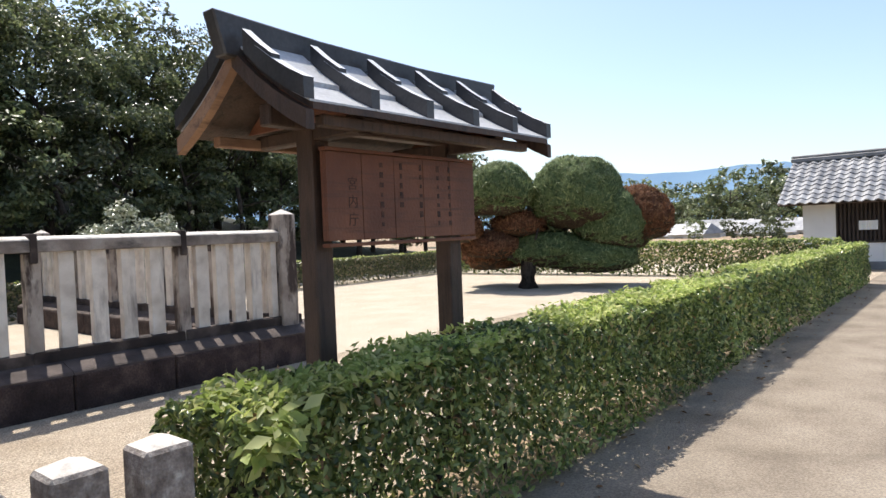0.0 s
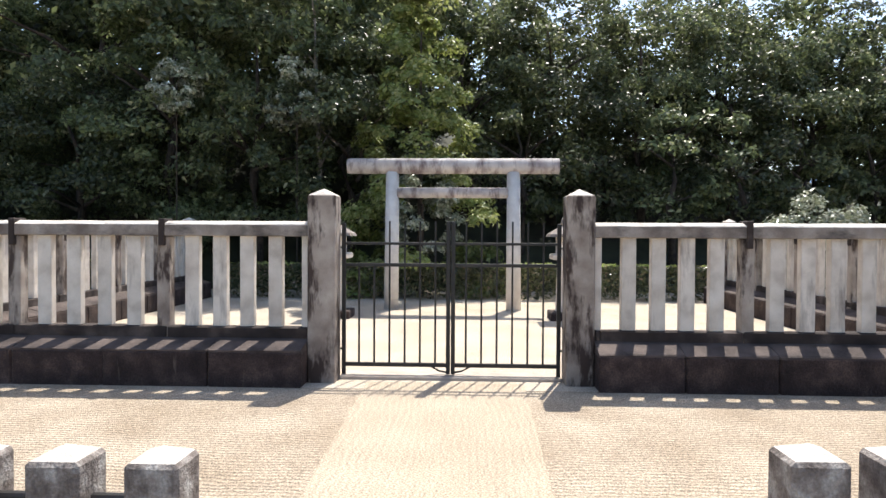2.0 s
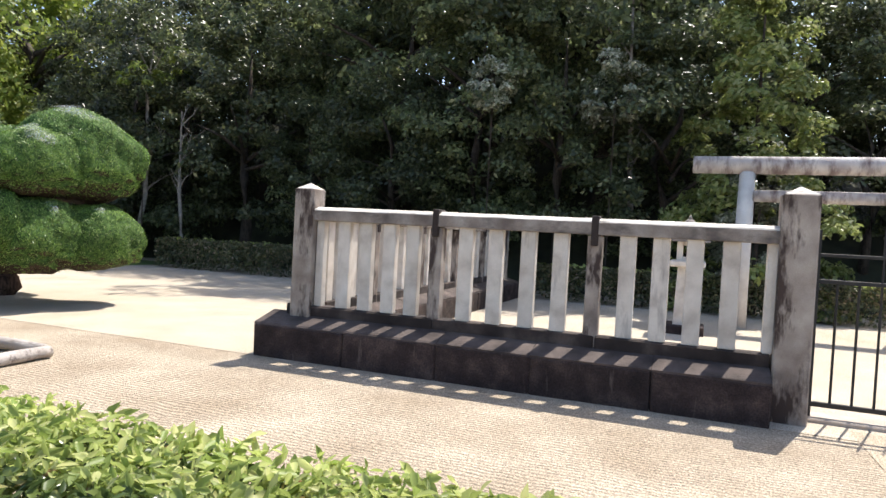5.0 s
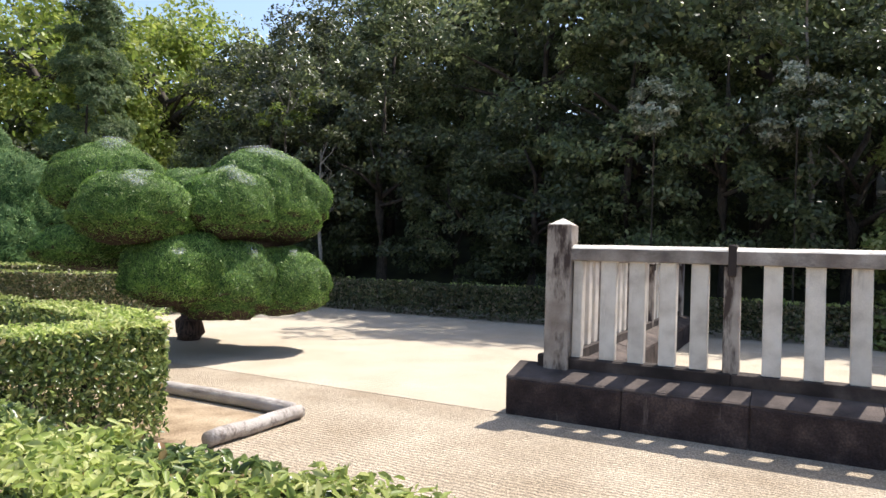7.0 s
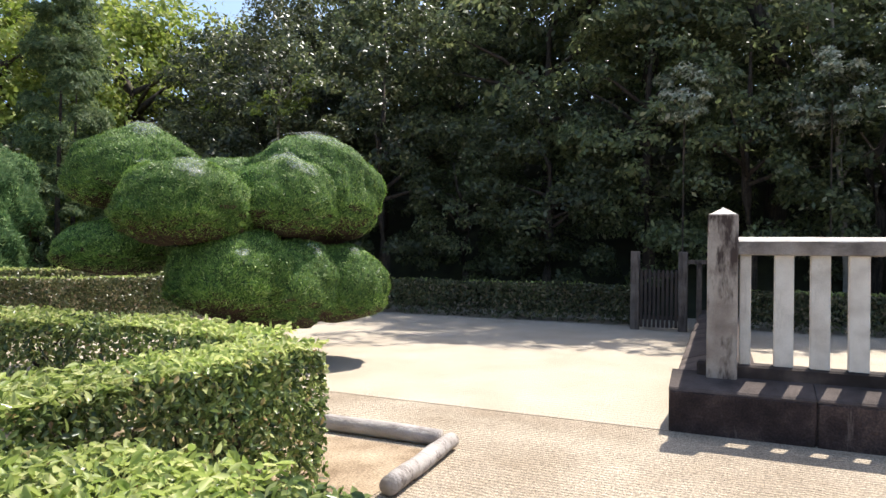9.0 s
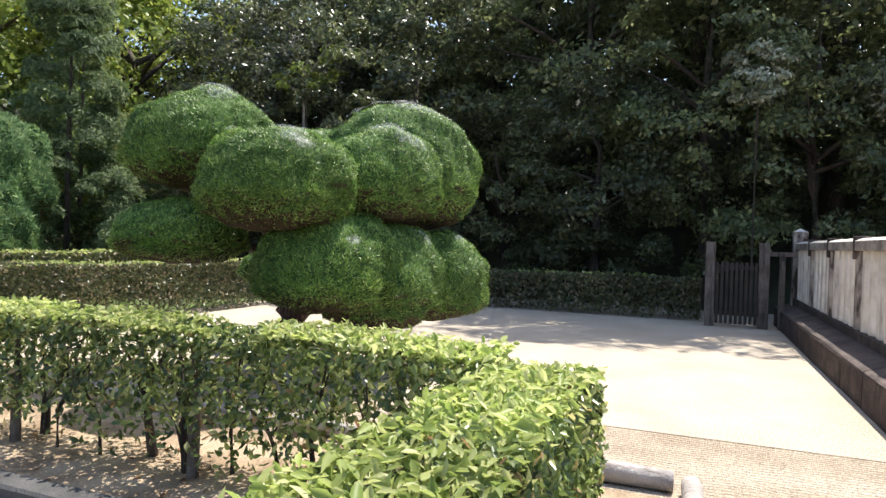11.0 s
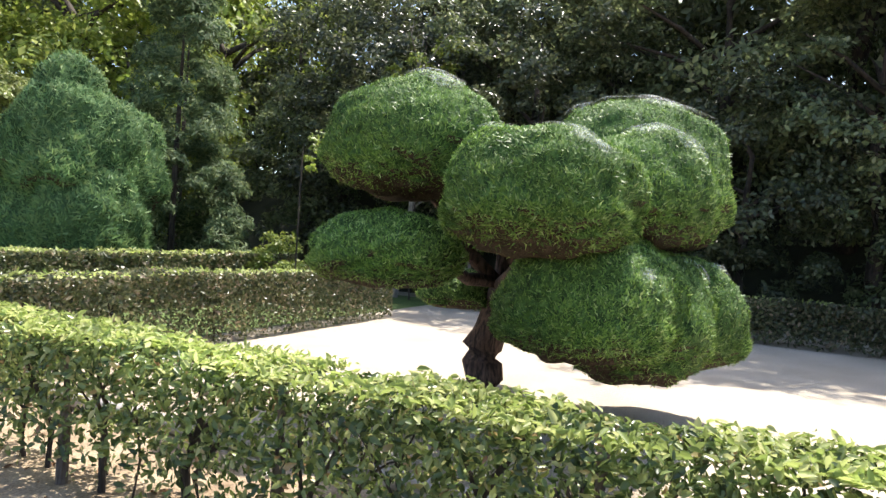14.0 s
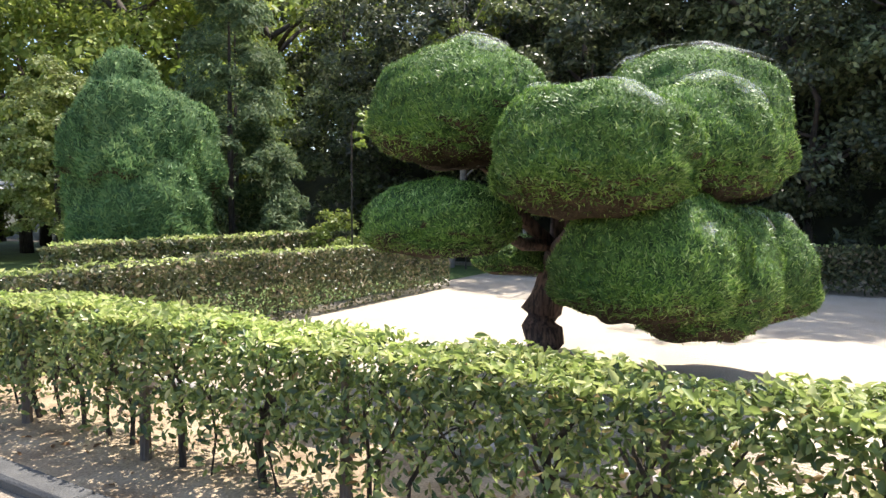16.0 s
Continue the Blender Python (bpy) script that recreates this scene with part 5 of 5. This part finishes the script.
# ---------- buildings ----------
def tile_mesh():
    bm = bmesh.new()
    W, D = 0.27, 0.30
    cols = 9
    top = []
    for j, y in enumerate((0.0, D)):
        row = []
        for i in range(cols):
            u = i / (cols - 1)
            z = 0.028 * math.sin(2 * math.pi * u + 0.4) + (0.03 if j == 0 else 0.0)
            row.append(bm.verts.new((u * W, y, z)))
        top.append(row)
    lip = [bm.verts.new((v.co.x, 0, v.co.z - 0.03)) for v in top[0]]
    for i in range(cols - 1):
        bm.faces.new((top[0][i], top[0][i + 1], top[1][i + 1], top[1][i]))
        bm.faces.new((lip[i], lip[i + 1], top[0][i + 1], top[0][i]))
    return mesh_of(bm, "roof_tile", TILE)


TILE_ME = tile_mesh()


def white_house(label, at, rz, L, W, wall_h, ridge_h, openings):
    """White plastered outbuilding, front towards -y, with a pan-tiled gable roof."""
    h = empty("outbuilding", label, "building", at, rz)
    t = 0.12
    bm = bmesh.new()
    x = 0.0
    for (a, b, z0, z1) in sorted(openings):
        box(bm, x, a, 0, t, 0.22, wall_h)
        if z0 > 0.22:
            box(bm, a, b, 0, t, 0.22, z0)
        box(bm, a, b, 0, t, z1, wall_h)
        x = b
    box(bm, x, L, 0, t, 0.22, wall_h)
    part("front_wall", bm, PLASTER, h)
    part("back_wall", box(bmesh.new(), 0, L, W - t, W, 0.22, wall_h), PLASTER, h)
    for x0 in (0, L - t):
        bm = box(bmesh.new(), x0, x0 + t, t, W - t, 0.22, wall_h)
        a = [bm.verts.new((xx, yy, zz)) for xx in (x0, x0 + t) for yy, zz in ((t, wall_h), (W - t, wall_h), (W / 2, ridge_h - 0.12))]
        bm.faces.new(a[:3]), bm.faces.new(a[3:][::-1])
        for i, j in ((0, 2), (2, 1), (1, 0)):
            bm.faces.new((a[i], a[j], a[j + 3], a[i + 3]))
        part("side_wall", bm, PLASTER, h)
    part("foundation", box(bmesh.new(), -0.03, L + 0.03, -0.03, W + 0.03, -0.1, 0.22, 0.01), BASE_STONE, h)
    over, ex = 0.55, 0.55
    run = W / 2 + over
    rise = (ridge_h - wall_h) * run / (W / 2)
    ang = math.atan2(rise, run)
    sl = math.hypot(run, rise)
    for s in (0, 1):
        roof = new("roof")
        roof.parent = h
        roof.matrix_basis = pose(-ex, -over, ridge_h - rise, math.degrees(ang)) if s == 0 else pose(L + ex, W + over, ridge_h - rise, math.degrees(ang), 0, 180)
        part("roof_boards", box(bmesh.new(), 0, L + 2 * ex, 0.02, sl, -0.07, -0.035), WOOD_DARK, roof)
        nx, ny = int((L + 2 * ex) / 0.27) + 1, int(sl / 0.29) + 1
        if s == 0:
            for i in range(nx):
                for j in range(ny):
                    o = part("roof_tile", TILE_ME, None, roof)
                    o.location = ((L + 2 * ex) * i / nx, j * 0.29 * (sl / 0.29) / ny, 0.0)
        else:
            bm = bmesh.new()
            for i in range(nx):
                for j in range(ny):
                    b = bmesh.new()
                    b.from_mesh(TILE_ME)
                    join(bm, b, Matrix.Translation(((L + 2 * ex) * i / nx, j * sl / ny, 0)))
            part("roof_tiles", bm, TILE, roof)
    bm = box(bmesh.new(), -ex - 0.05, L + ex + 0.05, W / 2 - 0.12, W / 2 + 0.12, ridge_h - 0.03, ridge_h + 0.10, 0.02)
    box(bm, -ex - 0.05, L + ex + 0.05, W / 2 - 0.08, W / 2 + 0.08, ridge_h + 0.10, ridge_h + 0.19, 0.03)
    part("ridge", bm, TILE, h)
    return h


white_house("small white plastered outbuilding with grey tiled roof and dark door", (-1.45, -30.0, 0), 180, 9.0, 3.2, 2.32, 3.45, [(5.8, 7.62, 0.22, 2.22)])
tagged(part("door_1", box(bmesh.new(), -9.07, -7.25, -30.09, -30.05, 0.2, 2.22), DOOR_WOOD), "dark plank sliding door in the white wall", "door", kind="structure")
white_house("white plastered guard house with grey tiled roof", (-3.98, 21.5, 0), 0, 8.0, 3.4, 2.22, 3.25, [(0.83, 2.6, 0.75, 2.0)])


def barred_window():
    w = empty("window_1", "dark barred window with papers behind the slats", "window", (-3.15, 21.5, 0), 0, kind="structure")
    part("backing", box(bmesh.new(), 0, 1.77, 0.09, 0.11, 0.75, 2.0), DOOR_WOOD, w)
    for z in (0.77, 1.98):
        part("window_frame", box(bmesh.new(), 0, 1.77, -0.03, 0.05, z - 0.03, z + 0.03), DOOR_WOOD, w)
    k = 0
    while k < 1.7:
        part("slat", box(bmesh.new(), k, k + 0.045, -0.01, 0.03, 0.8, 1.95), DOOR_WOOD, w)
        k += 0.10
    part("paper", box(bmesh.new(), 0.55, 1.0, -0.02, -0.014, 1.1, 1.35), PAPER, w)


barred_window()


# ---------- distance ----------
def mountains():
    bm = bmesh.new()
    prev = None
    for k in range(160):
        a = radians(-70 + k * 1.0)
        x, y = math.sin(a) * 1200, math.cos(a) * 1200
        z = 104 + 26 * noise.noise(Vector((k * 0.13, 0, 0))) + 14 * noise.noise(Vector((k * 0.45, 5, 0)))
        cur = (bm.verts.new((x, y, -5)), bm.verts.new((x * 1.15, y * 1.15, max(z, 20))))
        if prev:
            bm.faces.new((prev[0], cur[0], cur[1], prev[1]))
        prev = cur
    tagged(part("backdrop", bm, HILL_FAR, smooth=True), "hazy blue mountain ridge on the horizon", "mountains", kind="structure")


mountains()


def town():
    """Low houses and woods beyond the far hedge."""
    rs = np.random.RandomState(77)
    spots = ((-25, 66), (-21.5, 64), (-18, 68), (-15.5, 66), (-23, 76), (-19, 78), (-14.5, 77), (-27, 82), (-21, 88), (-30, 72), (-12, 70))
    for i, (x, y) in enumerate(spots):
        h = empty("house", "distant low house with a pale tiled roof", "house", (x, y, -1.6 + 0.02 * (y - 60)), rs.uniform(-25, 25), "houses of the town")
        L, W, z = rs.uniform(3.0, 4.4), rs.uniform(2.2, 3.0), rs.uniform(1.7, 2.2)
        part("wall", box(bmesh.new(), -L / 2, L / 2, -W / 2, W / 2, 0.0, z), PLASTER, h)
        part("window", box(bmesh.new(), -L * 0.3, -L * 0.05, -W / 2 - 0.03, -W / 2 + 0.02, z * 0.4, z * 0.8), DOOR_WOOD, h)
        part("window", box(bmesh.new(), L * 0.1, L * 0.35, -W / 2 - 0.03, -W / 2 + 0.02, z * 0.4, z * 0.8), DOOR_WOOD, h)
        bm = bmesh.new()
        o = 0.4
        v = [bm.verts.new(c) for c in ((-L / 2 - o, -W / 2 - o, z - 0.1), (L / 2 + o, -W / 2 - o, z - 0.1), (L / 2 + o, W / 2 + o, z - 0.1), (-L / 2 - o, W / 2 + o, z - 0.1), (-L / 2, 0, z + 0.9), (L / 2, 0, z + 0.9))]
        for f in ((0, 1, 5, 4), (2, 3, 4, 5), (1, 2, 5), (3, 0, 4), (3, 2, 1, 0)):
            bm.faces.new([v[k] for k in f])
        part("roof", bm, TILE, h)
    n = 0
    for k in range(54):
        x, y = -66 + (k % 27) * 2.6 + rs.uniform(-0.8, 0.8), (100 if k < 27 else 116) + rs.uniform(-6, 8)
        wood_tree(FAR, "distant tree beyond the town", x, y, k % 2, rs.uniform(0.75, 1.2) * (1.0 if k < 27 else 1.35), -1.0)
    for x, y, s in ((-26, 60, 0.35), (-20, 60, 0.3), (-17, 61, 0.35), (-13, 59, 0.4), (-23.5, 70, 0.45), (-16.5, 72, 0.5), (-9.5, 62, 0.5), (-29, 64, 0.5), (-8.9, 39, 0.26), (-9.9, 40, 0.24)):
        wood_tree(FAR, "distant tree beyond the town", x, y, n % 2, s, -0.4)
        n += 1


town()
